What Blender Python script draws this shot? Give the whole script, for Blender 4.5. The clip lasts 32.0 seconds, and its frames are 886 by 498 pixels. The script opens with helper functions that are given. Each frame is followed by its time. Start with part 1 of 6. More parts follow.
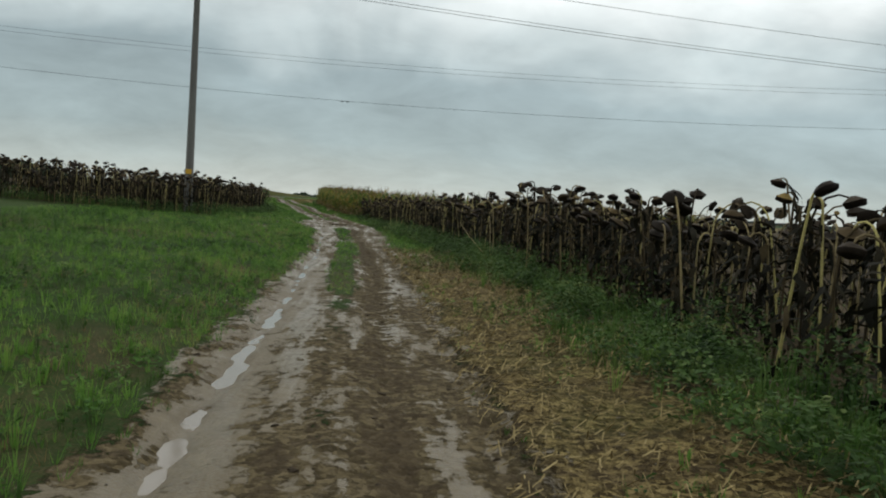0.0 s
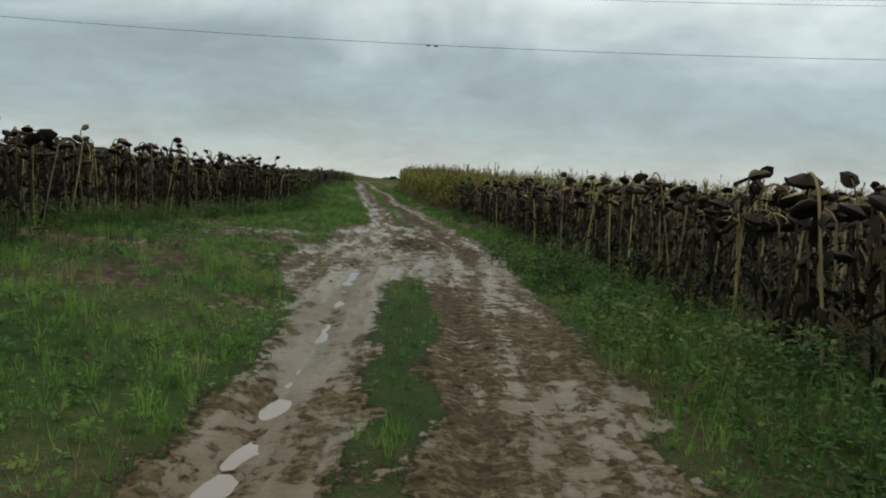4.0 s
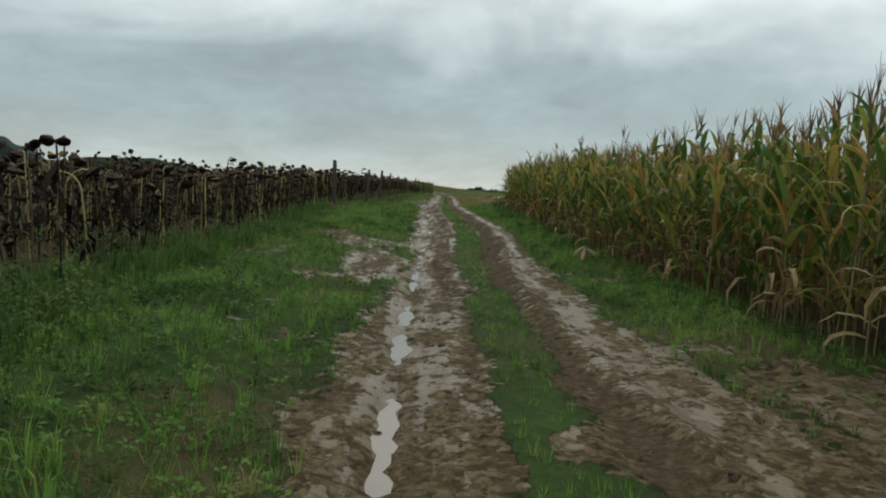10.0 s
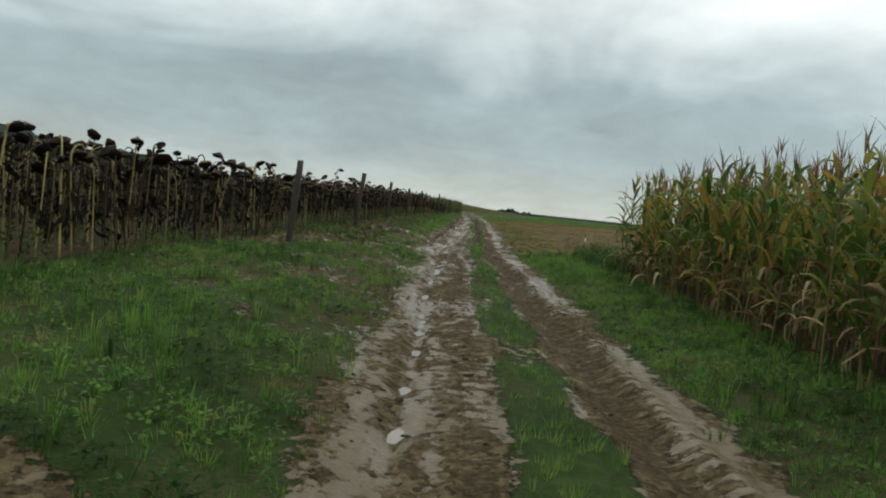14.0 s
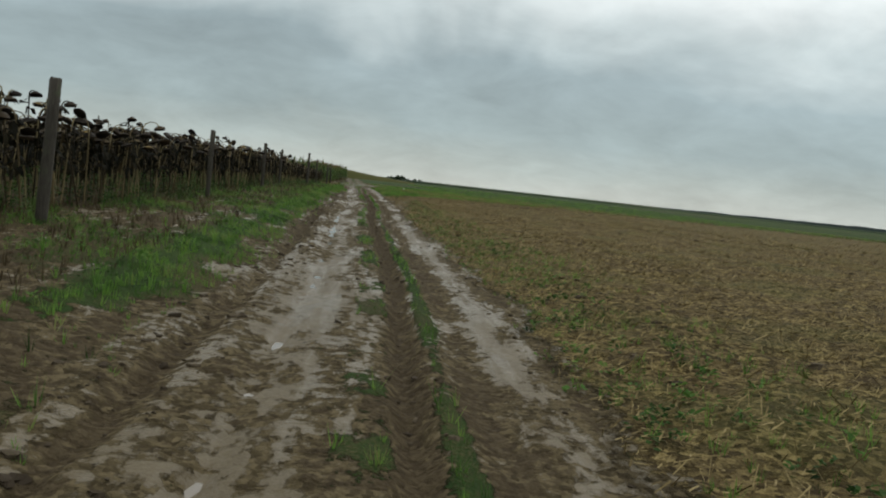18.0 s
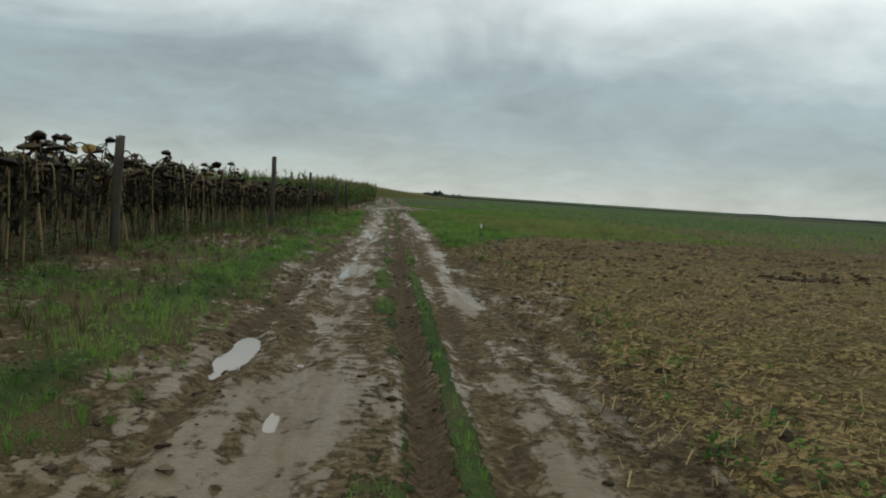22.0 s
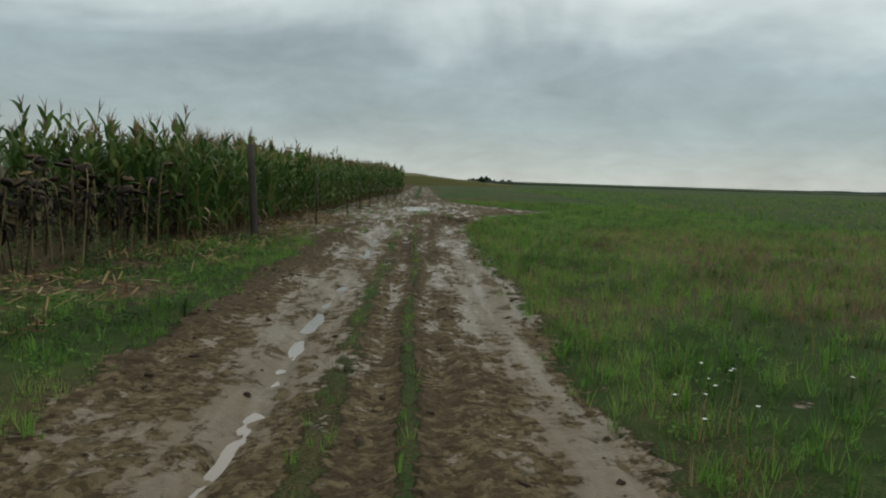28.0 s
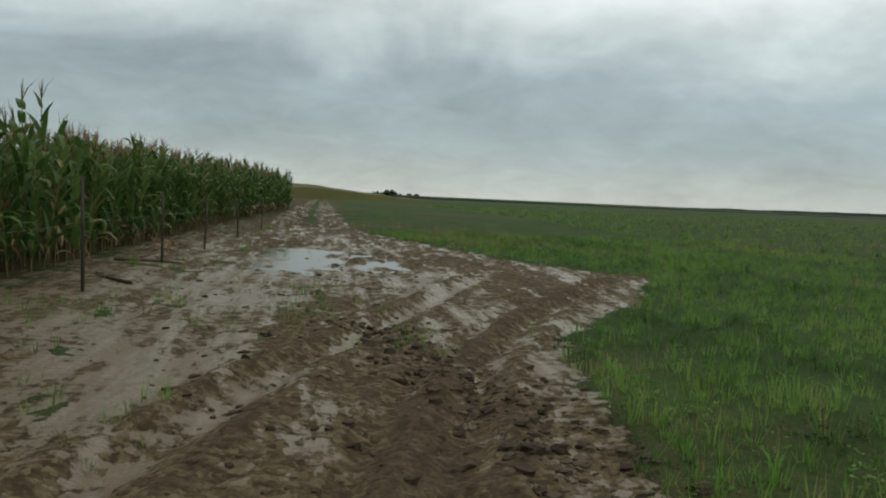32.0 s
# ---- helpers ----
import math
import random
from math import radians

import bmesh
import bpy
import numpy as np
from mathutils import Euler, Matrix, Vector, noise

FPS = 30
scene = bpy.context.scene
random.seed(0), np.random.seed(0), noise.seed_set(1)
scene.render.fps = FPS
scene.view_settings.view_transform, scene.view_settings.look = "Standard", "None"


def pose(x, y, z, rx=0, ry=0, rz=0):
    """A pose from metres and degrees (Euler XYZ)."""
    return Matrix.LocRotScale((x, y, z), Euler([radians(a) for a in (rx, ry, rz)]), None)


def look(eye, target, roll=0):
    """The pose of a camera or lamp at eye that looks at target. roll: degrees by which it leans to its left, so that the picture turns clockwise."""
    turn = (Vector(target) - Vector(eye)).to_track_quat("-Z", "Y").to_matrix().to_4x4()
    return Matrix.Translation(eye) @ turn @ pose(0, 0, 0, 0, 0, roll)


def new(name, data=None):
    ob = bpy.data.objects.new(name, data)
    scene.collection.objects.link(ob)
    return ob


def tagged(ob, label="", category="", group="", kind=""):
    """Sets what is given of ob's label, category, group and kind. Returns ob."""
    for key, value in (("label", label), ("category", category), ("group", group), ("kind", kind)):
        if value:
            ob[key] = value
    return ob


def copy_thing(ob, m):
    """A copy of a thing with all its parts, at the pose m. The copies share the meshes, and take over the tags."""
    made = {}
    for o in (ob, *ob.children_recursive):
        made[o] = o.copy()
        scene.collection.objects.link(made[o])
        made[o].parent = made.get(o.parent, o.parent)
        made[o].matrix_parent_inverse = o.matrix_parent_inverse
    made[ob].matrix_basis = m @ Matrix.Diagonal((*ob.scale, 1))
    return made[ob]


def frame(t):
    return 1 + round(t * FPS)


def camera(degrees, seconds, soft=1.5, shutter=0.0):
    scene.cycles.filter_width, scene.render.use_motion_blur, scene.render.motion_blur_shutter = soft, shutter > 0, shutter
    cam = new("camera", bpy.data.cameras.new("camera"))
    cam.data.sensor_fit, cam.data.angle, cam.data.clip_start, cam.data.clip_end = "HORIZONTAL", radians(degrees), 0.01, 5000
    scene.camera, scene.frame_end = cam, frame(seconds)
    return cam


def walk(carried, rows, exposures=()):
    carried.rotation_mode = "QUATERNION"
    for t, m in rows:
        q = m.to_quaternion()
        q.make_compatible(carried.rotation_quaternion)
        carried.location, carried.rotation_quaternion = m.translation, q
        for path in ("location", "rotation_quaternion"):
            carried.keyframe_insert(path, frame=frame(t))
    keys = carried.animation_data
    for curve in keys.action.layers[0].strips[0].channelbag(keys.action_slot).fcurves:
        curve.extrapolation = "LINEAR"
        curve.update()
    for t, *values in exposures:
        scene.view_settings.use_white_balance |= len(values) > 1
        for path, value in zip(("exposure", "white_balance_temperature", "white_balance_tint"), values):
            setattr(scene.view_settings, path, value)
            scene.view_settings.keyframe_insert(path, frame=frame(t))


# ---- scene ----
# Dirt farm track between sunflower and maize fields under an overcast sky
cam = camera(60.0, 32.0, soft=2.0)
PATH = [
    (0.0, 0.00, 0.00, 1.40, 86.6, -3.7, -13.4),
    (0.5, 0.48, 3.42, 1.40, 86.5, -2.3, -12.8),
    (1.0, 0.88, 6.56, 1.40, 85.9, -1.9, -16.8),
    (1.5, 1.44, 9.76, 1.40, 84.7, -2.7, -17.4),
    (2.0, 1.90, 12.43, 1.40, 85.4, -2.5, -11.3),
    (2.5, 2.18, 15.29, 1.39, 85.7, -2.8, -3.5),
    (3.0, 2.35, 18.05, 1.41, 85.6, -3.3, -4.7),
    (3.5, 2.54, 20.82, 1.39, 84.9, -3.3, -6.8),
    (5.5, 3.48, 33.18, 1.40, 85.3, -1.1, -5.2),
    (6.0, 3.74, 36.60, 1.34, 85.4, -2.9, -7.0),
    (6.5, 4.07, 39.94, 1.34, 85.0, -3.0, -6.0),
    (7.0, 4.27, 43.25, 1.29, 84.9, -1.9, -3.6),
    (7.5, 4.44, 46.20, 1.23, 84.3, 0.9, -3.4),
    (8.0, 4.67, 49.85, 1.17, 86.1, 1.7, -4.4),
    (8.5, 4.76, 53.22, 1.18, 85.5, 1.2, 0.5),
    (9.0, 4.51, 56.68, 1.19, 85.2, -0.3, 5.3),
    (9.5, 4.17, 59.80, 1.14, 84.5, -2.4, 7.1),
    (10.0, 3.93, 63.38, 1.14, 85.5, -2.1, -0.4),
    (10.5, 3.86, 66.30, 1.15, 86.3, -1.7, -0.0),
    (11.0, 3.93, 69.38, 1.15, 85.7, -0.4, -1.1),
    (11.5, 4.03, 72.29, 1.15, 85.4, -2.0, -5.8),
    (12.0, 4.08, 75.25, 1.16, 86.1, -2.7, -0.7),
    (12.5, 3.98, 78.35, 1.22, 86.8, -4.6, -1.7),
    (13.0, 4.17, 81.54, 1.22, 86.6, -6.5, -4.4),
    (13.5, 4.24, 84.68, 1.23, 88.2, -4.6, 2.0),
    (14.0, 3.95, 87.79, 1.35, 86.7, -5.7, 1.8),
    (14.5, 3.98, 91.05, 1.41, 86.3, -5.5, -0.9),
    (16.5, 3.70, 104.85, 1.40, 85.4, -5.0, 0.3),
    (17.0, 3.64, 108.68, 1.34, 84.0, -5.3, -4.3),
    (17.5, 3.70, 112.10, 1.40, 86.7, -6.2, -2.1),
    (18.0, 3.99, 115.87, 1.41, 85.1, -6.2, -6.7),
    (18.5, 4.39, 119.81, 1.48, 86.7, -3.7, -6.0),
    (19.0, 4.51, 123.41, 1.54, 87.3, -2.3, -2.4),
    (19.5, 4.45, 127.06, 1.60, 85.9, -3.8, -3.9),
    (20.0, 4.62, 130.83, 1.60, 85.9, -2.5, -4.0),
    (20.5, 4.68, 134.31, 1.60, 85.8, -2.1, -0.7),
    (21.0, 4.62, 138.08, 1.60, 85.4, -2.1, 0.2),
    (21.5, 4.56, 141.85, 1.60, 86.4, -3.5, -2.6),
    (22.0, 4.56, 145.51, 1.66, 85.9, -3.7, -4.1),
    (22.5, 4.68, 148.87, 1.66, 85.9, -2.3, -7.7),
    (23.0, 4.91, 152.70, 1.67, 85.5, -1.7, -6.7),
    (23.5, 5.09, 156.24, 1.62, 85.8, -2.8, -5.1),
    (24.0, 5.20, 159.49, 1.68, 85.3, -1.9, -4.3),
    (24.5, 5.26, 162.79, 1.68, 85.4, -1.1, -0.7),
    (26.5, 5.40, 176.59, 1.40, 86.2, -2.2, -0.6),
    (27.0, 5.32, 180.02, 1.37, 84.5, -3.0, -2.2),
    (27.5, 5.37, 183.42, 1.40, 85.3, -2.3, -2.8),
    (28.0, 5.34, 186.53, 1.37, 84.8, -1.8, -1.0),
    (28.5, 5.35, 189.56, 1.34, 85.3, -1.7, -1.3),
    (29.0, 5.36, 192.63, 1.34, 86.1, -1.6, -3.5),
    (29.5, 5.40, 195.77, 1.31, 85.3, -0.6, -0.6),
    (30.0, 5.38, 198.74, 1.31, 85.1, -0.9, 1.7),
    (30.5, 5.32, 201.94, 1.31, 85.2, -1.2, -0.5),
    (31.0, 5.23, 204.88, 1.24, 85.3, -2.3, -3.0),
    (31.5, 5.20, 207.35, 1.25, 85.7, -2.1, -5.1),
    (32.0, 5.33, 209.59, 1.28, 86.1, -2.5, -8.4),
]
walk(cam, [(t, pose(x, y, z, a, b, c)) for t, x, y, z, a, b, c in PATH], [(0.0, 0.06), (6.0, 0.07), (9.0, 0.13), (13.0, 0.13), (16.5, 0.03), (20.0, 0.0), (32.0, -0.03)])

# ---------------------------------------------------------------- sky and sun
SUN_AZ, SUN_EL = radians(20.0), radians(48.0)
sun_data = bpy.data.lights.new("sun", "SUN")
sun_data.energy, sun_data.angle, sun_data.color = 0.7, radians(40.0), (1.0, 0.96, 0.9)
sun_lamp = new("sun", sun_data)
sun_lamp.matrix_world = look((0, 0, 50), (-math.sin(SUN_AZ) * 40, -math.cos(SUN_AZ) * 40, 50 - 40 * math.tan(SUN_EL)))

world = bpy.data.worlds.new("overcast_sky")
scene.world = world
world.use_nodes = True
wt = world.node_tree
wt.nodes.clear()


def wnode(kind, **kw):
    n = wt.nodes.new(kind)
    for k, v in kw.items():
        n.inputs[k.replace("_", " ")].default_value = v
    return n


def wmath(op, a, b=None, clamp=False):
    n = wt.nodes.new("ShaderNodeMath")
    n.operation, n.use_clamp = op, clamp
    for i, v in enumerate((a, b)):
        if v is None:
            continue
        if isinstance(v, (int, float)):
            n.inputs[i].default_value = v
        else:
            wt.links.new(v, n.inputs[i])
    return n.outputs[0]


coord = wt.nodes.new("ShaderNodeTexCoord")
sep = wt.nodes.new("ShaderNodeSeparateXYZ")
wt.links.new(coord.outputs["Generated"], sep.inputs[0])
up = wmath("MAXIMUM", sep.outputs[2], 0.0)
den = wmath("ADD", up, 0.32)
com = wt.nodes.new("ShaderNodeCombineXYZ")
wt.links.new(wmath("DIVIDE", sep.outputs[0], den), com.inputs[0])
wt.links.new(wmath("DIVIDE", sep.outputs[1], den), com.inputs[1])
com.inputs[2].default_value = 3.7
n_big = wnode("ShaderNodeTexNoise", Scale=1.3, Detail=4.0, Roughness=0.55, Distortion=0.4)
n_small = wnode("ShaderNodeTexNoise", Scale=3.6, Detail=5.0, Roughness=0.6, Distortion=0.3)
wt.links.new(com.outputs[0], n_big.inputs["Vector"])
wt.links.new(com.outputs[0], n_small.inputs["Vector"])
big = wmath("SUBTRACT", n_big.outputs["Fac"], 0.5)
small = wmath("SUBTRACT", n_small.outputs["Fac"], 0.5)
# height in the sky, stirred by the clouds
stir = wmath("ADD", up, wmath("MULTIPLY", wmath("MULTIPLY", big, wmath("ADD", up, 0.03)), 0.9))
ramp = wt.nodes.new("ShaderNodeValToRGB")
stops = ((0.0, (0.52, 0.56, 0.525)), (0.03, (0.415, 0.475, 0.46)), (0.075, (0.325, 0.40, 0.41)), (0.14, (0.355, 0.44, 0.46)),
         (0.19, (0.57, 0.65, 0.655)), (0.26, (0.84, 0.89, 0.88)), (0.36, (0.98, 1.02, 1.0)), (1.0, (0.84, 0.885, 0.87)))
while len(ramp.color_ramp.elements) < len(stops):
    ramp.color_ramp.elements.new(0.5)
for el, (p, c) in zip(ramp.color_ramp.elements, stops):
    el.position, el.color = p, (*c, 1)
wt.links.new(stir, ramp.inputs[0])
gain = wmath("ADD", 1.0, wmath("ADD", wmath("MULTIPLY", small, 0.62), wmath("MULTIPLY", big, 0.6)))
cloud = wt.nodes.new("ShaderNodeMix")
cloud.data_type, cloud.blend_type = "RGBA", "MULTIPLY"
cloud.inputs[0].default_value = 1.0
wt.links.new(ramp.outputs[0], cloud.inputs[6])
wt.links.new(gain, cloud.inputs[7])
sky = wt.nodes.new("ShaderNodeTexSky")
sky.sky_type, sky.sun_disc, sky.sun_elevation, sky.sun_rotation = "NISHITA", False, SUN_EL, SUN_AZ
bg_cloud, bg_sky = wnode("ShaderNodeBackground", Strength=1.06), wnode("ShaderNodeBackground", Strength=0.08)
wt.links.new(cloud.outputs[2], bg_cloud.inputs[0])
wt.links.new(sky.outputs[0], bg_sky.inputs[0])
veil = wt.nodes.new("ShaderNodeMixShader")
veil.inputs[0].default_value = 0.94
wt.links.new(bg_sky.outputs[0], veil.inputs[1])
wt.links.new(bg_cloud.outputs[0], veil.inputs[2])
w_out = wt.nodes.new("ShaderNodeOutputWorld")
wt.links.new(veil.outputs[0], w_out.inputs[0])
scene.view_settings.exposure = 0.0


# ---------------------------------------------------------------- materials
class Mat:
    """A small wrapper for building node materials."""

    def __init__(self, name):
        self.m = bpy.data.materials.new(name)
        self.m.use_nodes = True
        self.t = self.m.node_tree
        self.bsdf = self.t.nodes["Principled BSDF"]
        self.out = self.t.nodes["Material Output"]
        self.geo = None

    def put(self, value, socket):
        if hasattr(value, "is_output"):
            self.t.links.new(value, socket)
        elif isinstance(value, tuple):
            socket.default_value = (*value, 1) if len(value) == 3 and socket.type == "RGBA" else value
        else:
            socket.default_value = value

    def math(self, op, a, b=0.0, clamp=False):
        n = self.t.nodes.new("ShaderNodeMath")
        n.operation, n.use_clamp = op, clamp
        self.put(a, n.inputs[0])
        self.put(b, n.inputs[1])
        return n.outputs[0]

    def step(self, v, lo, hi):
        n = self.t.nodes.new("ShaderNodeMapRange")
        n.interpolation_type = "SMOOTHSTEP"
        for i, k in enumerate((v, lo, hi)):
            self.put(k, n.inputs[i])
        return n.outputs[0]

    def mix(self, f, a, b, blend="MIX"):
        n = self.t.nodes.new("ShaderNodeMix")
        n.data_type, n.blend_type = "RGBA", blend
        self.put(f, n.inputs[0])
        self.put(a, n.inputs[6])
        self.put(b, n.inputs[7])
        return n.outputs[2]

    def noise(self, scale, detail=4.0, rough=0.55, stretch=None, distort=0.0, coords="Object"):
        c = self.t.nodes.new("ShaderNodeTexCoord").outputs[coords]
        if stretch:
            mp = self.t.nodes.new("ShaderNodeMapping")
            mp.inputs["Scale"].default_value = stretch
            self.t.links.new(c, mp.inputs[0])
            c = mp.outputs[0]
        n = self.t.nodes.new("ShaderNodeTexNoise")
        for k, v in (("Scale", scale), ("Detail", detail), ("Roughness", rough), ("Distortion", distort)):
            n.inputs[k].default_value = v
        self.t.links.new(c, n.inputs["Vector"])
        return n.outputs["Fac"]

    def lane(self):
        """Coordinates that follow the lane: distance across it, and along it."""
        c = self.t.nodes.new("ShaderNodeTexCoord").outputs["Object"]
        s = self.t.nodes.new("ShaderNodeSeparateXYZ")
        self.t.links.new(c, s.inputs[0])
        k = self.t.nodes.new("ShaderNodeCombineXYZ")
        self.put(self.attr("across"), k.inputs[0])
        self.put(s.outputs[1], k.inputs[1])
        return k.outputs[0], s.outputs[1]

    def lane_noise(self, vector, scale, stretch, detail=4.0, rough=0.55, distort=0.0):
        mp = self.t.nodes.new("ShaderNodeMapping")
        mp.inputs["Scale"].default_value = stretch
        self.t.links.new(vector, mp.inputs[0])
        n = self.t.nodes.new("ShaderNodeTexNoise")
        for k, v in (("Scale", scale), ("Detail", detail), ("Roughness", rough), ("Distortion", distort)):
            n.inputs[k].default_value = v
        self.t.links.new(mp.outputs[0], n.inputs["Vector"])
        return n.outputs["Fac"]

    def cells(self, scale, stretch=(1.0, 1.0, 1.0), warp=0.12):
        """Irregular clods: the distance from each one's middle, and a value of its own."""
        c = self.t.nodes.new("ShaderNodeTexCoord").outputs["Object"]
        nz = self.t.nodes.new("ShaderNodeTexNoise")
        nz.inputs["Scale"].default_value, nz.inputs["Detail"].default_value = scale * 0.8, 3.0
        self.t.links.new(c, nz.inputs["Vector"])
        sub = self.t.nodes.new("ShaderNodeVectorMath")
        sub.operation = "MULTIPLY_ADD"
        self.t.links.new(nz.outputs["Color"], sub.inputs[0])
        sub.inputs[1].default_value = (warp, warp, warp)
        self.t.links.new(c, sub.inputs[2])
        mp = self.t.nodes.new("ShaderNodeMapping")
        mp.inputs["Scale"].default_value = stretch
        self.t.links.new(sub.outputs[0], mp.inputs[0])
        v = self.t.nodes.new("ShaderNodeTexVoronoi")
        v.inputs["Scale"].default_value = scale
        self.t.links.new(mp.outputs[0], v.inputs["Vector"])
        s = self.t.nodes.new("ShaderNodeSeparateColor")
        self.t.links.new(v.outputs["Color"], s.inputs[0])
        return v.outputs["Distance"], s.outputs[0]

    def attr(self, name):
        n = self.t.nodes.new("ShaderNodeAttribute")
        n.attribute_name = name
        return n.outputs["Fac"]

    def random(self):
        """A value of its own for each object and each loose piece of a joined mesh."""
        a = self.t.nodes.new("ShaderNodeObjectInfo").outputs["Random"]
        b = self.t.nodes.new("ShaderNodeNewGeometry").outputs["Random Per Island"]
        return self.math("FRACT", self.math("ADD", a, b))

    def ramp(self, v, stops):
        n = self.t.nodes.new("ShaderNodeValToRGB")
        while len(n.color_ramp.elements) < len(stops):
            n.color_ramp.elements.new(0.5)
        for el, (p, c) in zip(n.color_ramp.elements, stops):
            el.position, el.color = p, (*c, 1)
        self.put(v, n.inputs[0])
        return n.outputs[0]

    def bump(self, h, strength, distance):
        n = self.t.nodes.new("ShaderNodeBump")
        n.inputs["Strength"].default_value, n.inputs["Distance"].default_value = strength, distance
        self.t.links.new(h, n.inputs["Height"])
        self.t.links.new(n.outputs[0], self.bsdf.inputs["Normal"])

    def done(self, color, rough=0.8, spec=0.3, metal=0.0):
        self.put(color, self.bsdf.inputs["Base Color"])
        self.put(rough, self.bsdf.inputs["Roughness"])
        self.put(spec, self.bsdf.inputs["Specular IOR Level"])
        self.bsdf.inputs["Metallic"].default_value = metal
        return self.m

    def leafy(self, color, rough=0.6, through_light=0.3, spec=0.3):
        """Thin leaf: part of the light passes through."""
        self.done(color, rough, spec)
        tr = self.t.nodes.new("ShaderNodeBsdfTranslucent")
        self.put(color, tr.inputs[0])
        mx = self.t.nodes.new("ShaderNodeMixShader")
        mx.inputs[0].default_value = through_light
        self.t.links.new(self.bsdf.outputs[0], mx.inputs[1])
        self.t.links.new(tr.outputs[0], mx.inputs[2])
        self.t.links.new(mx.outputs[0], self.out.inputs[0])
        return self.m


def ground_material():
    m = Mat("ground_soil_and_turf")
    level = (1.0, 1.0, 0.0)
    n1, n2 = m.noise(0.5, 3.0, stretch=level), m.noise(2.4, 5.0, 0.62, stretch=(1.0, 0.55, 0.0))
    n3, n4 = m.noise(11.0, 5.0, 0.65, stretch=(1.0, 0.8, 0.0)), m.noise(45.0, 3.0, 0.6, stretch=level)
    n5 = m.noise(8.0, 6.0, 0.72, stretch=(0.95, 0.95, 0.0), distort=0.6)
    d1, r1 = m.cells(7.0, (1.0, 0.8, 0.0), 0.16)
    d2, r2 = m.cells(24.0, (1.0, 0.9, 0.0), 0.05)
    ctr = lambda q, k: m.math("MULTIPLY", m.math("SUBTRACT", q, 0.5), k)
    lane, far_along = m.lane()
    streak = m.lane_noise(lane, 3.2, (1.0, 0.12, 0.0), 5.0, 0.6)
    slabs = m.lane_noise(lane, 4.2, (1.0, 0.42, 0.0), 6.0, 0.62, 0.3)
    ragged = m.math("ADD", m.math("ADD", ctr(n5, 0.9), ctr(slabs, 0.8)), m.math("ADD", ctr(n3, 0.7), ctr(n2, 0.4)))
    mud = m.step(m.math("ADD", m.attr("mud"), m.math("MULTIPLY", ragged, 1.5)), 0.42, 0.58)
    # bars pressed by tyre cleats, broken up
    beat = m.math("ADD", m.math("MULTIPLY", far_along, 2 * math.pi / 0.21), m.math("MULTIPLY", slabs, 9.0))
    bars = m.math("MULTIPLY", m.step(m.math("SINE", beat), -0.35, 0.45), m.math("MULTIPLY", m.attr("lug"), m.step(n3, 0.36, 0.5)))
    # pale silt in slabs with crisp edges, brown churned mud between, dark clods
    tone = m.math("ADD", m.attr("pale"), m.math("ADD", m.math("ADD", ctr(streak, 1.1), ctr(slabs, 1.2)), m.math("ADD", m.math("ADD", ctr(n5, 0.9), ctr(r1, 0.2)), ctr(n3, 0.7))))
    tone = m.math("SUBTRACT", tone, m.math("MULTIPLY", bars, 0.25))
    slab = m.step(tone, 0.485, 0.605)
    fresh = m.step(tone, 0.40, 0.22)
    brown = m.ramp(m.math("ADD", m.math("MULTIPLY", n3, 0.6), m.math("MULTIPLY", r2, 0.4)), ((0.3, (0.037, 0.0285, 0.0148)), (0.5, (0.077, 0.060, 0.0325)), (0.68, (0.12, 0.095, 0.054))))
    silt = m.ramp(m.math("ADD", m.math("MULTIPLY", slabs, 0.4), m.math("MULTIPLY", m.math("ADD", streak, n3), 0.3)), ((0.34, (0.067, 0.0515, 0.0290)), (0.46, (0.093, 0.0725, 0.0415)), (0.58, (0.116, 0.0915, 0.0535)), (0.7, (0.146, 0.117, 0.071))))
    dark = m.ramp(n4, ((0.3, (0.027, 0.0195, 0.0115)), (0.7, (0.058, 0.0425, 0.0265))))
    soil = m.mix(slab, m.mix(m.math("MULTIPLY", fresh, 0.6), brown, dark), silt)
    fine = m.math("ADD", ctr(n5, 0.9), ctr(n4, 0.8))
    stub = m.step(m.math("ADD", m.attr("stubble"), fine), 0.3, 0.7)
    dry = m.step(m.math("ADD", m.attr("dry"), m.math("ADD", fine, ctr(n3, 0.8))), 0.2, 0.9)
    # turf: greens by patches, shade between the tufts painted as dark green, dead grass
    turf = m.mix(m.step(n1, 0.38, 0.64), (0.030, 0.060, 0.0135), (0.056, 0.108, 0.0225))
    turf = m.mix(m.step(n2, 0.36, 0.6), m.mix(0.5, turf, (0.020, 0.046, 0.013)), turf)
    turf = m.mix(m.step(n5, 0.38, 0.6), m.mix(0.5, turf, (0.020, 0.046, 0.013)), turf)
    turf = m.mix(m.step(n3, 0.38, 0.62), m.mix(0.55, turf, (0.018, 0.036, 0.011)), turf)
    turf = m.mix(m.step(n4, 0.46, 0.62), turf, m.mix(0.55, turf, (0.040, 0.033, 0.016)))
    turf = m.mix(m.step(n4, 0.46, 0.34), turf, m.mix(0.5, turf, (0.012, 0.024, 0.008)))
    turf = m.mix(dry, turf, m.ramp(n4, ((0.3, (0.030, 0.025, 0.012)), (0.5, (0.060, 0.050, 0.025)), (0.7, (0.115, 0.093, 0.050)))))
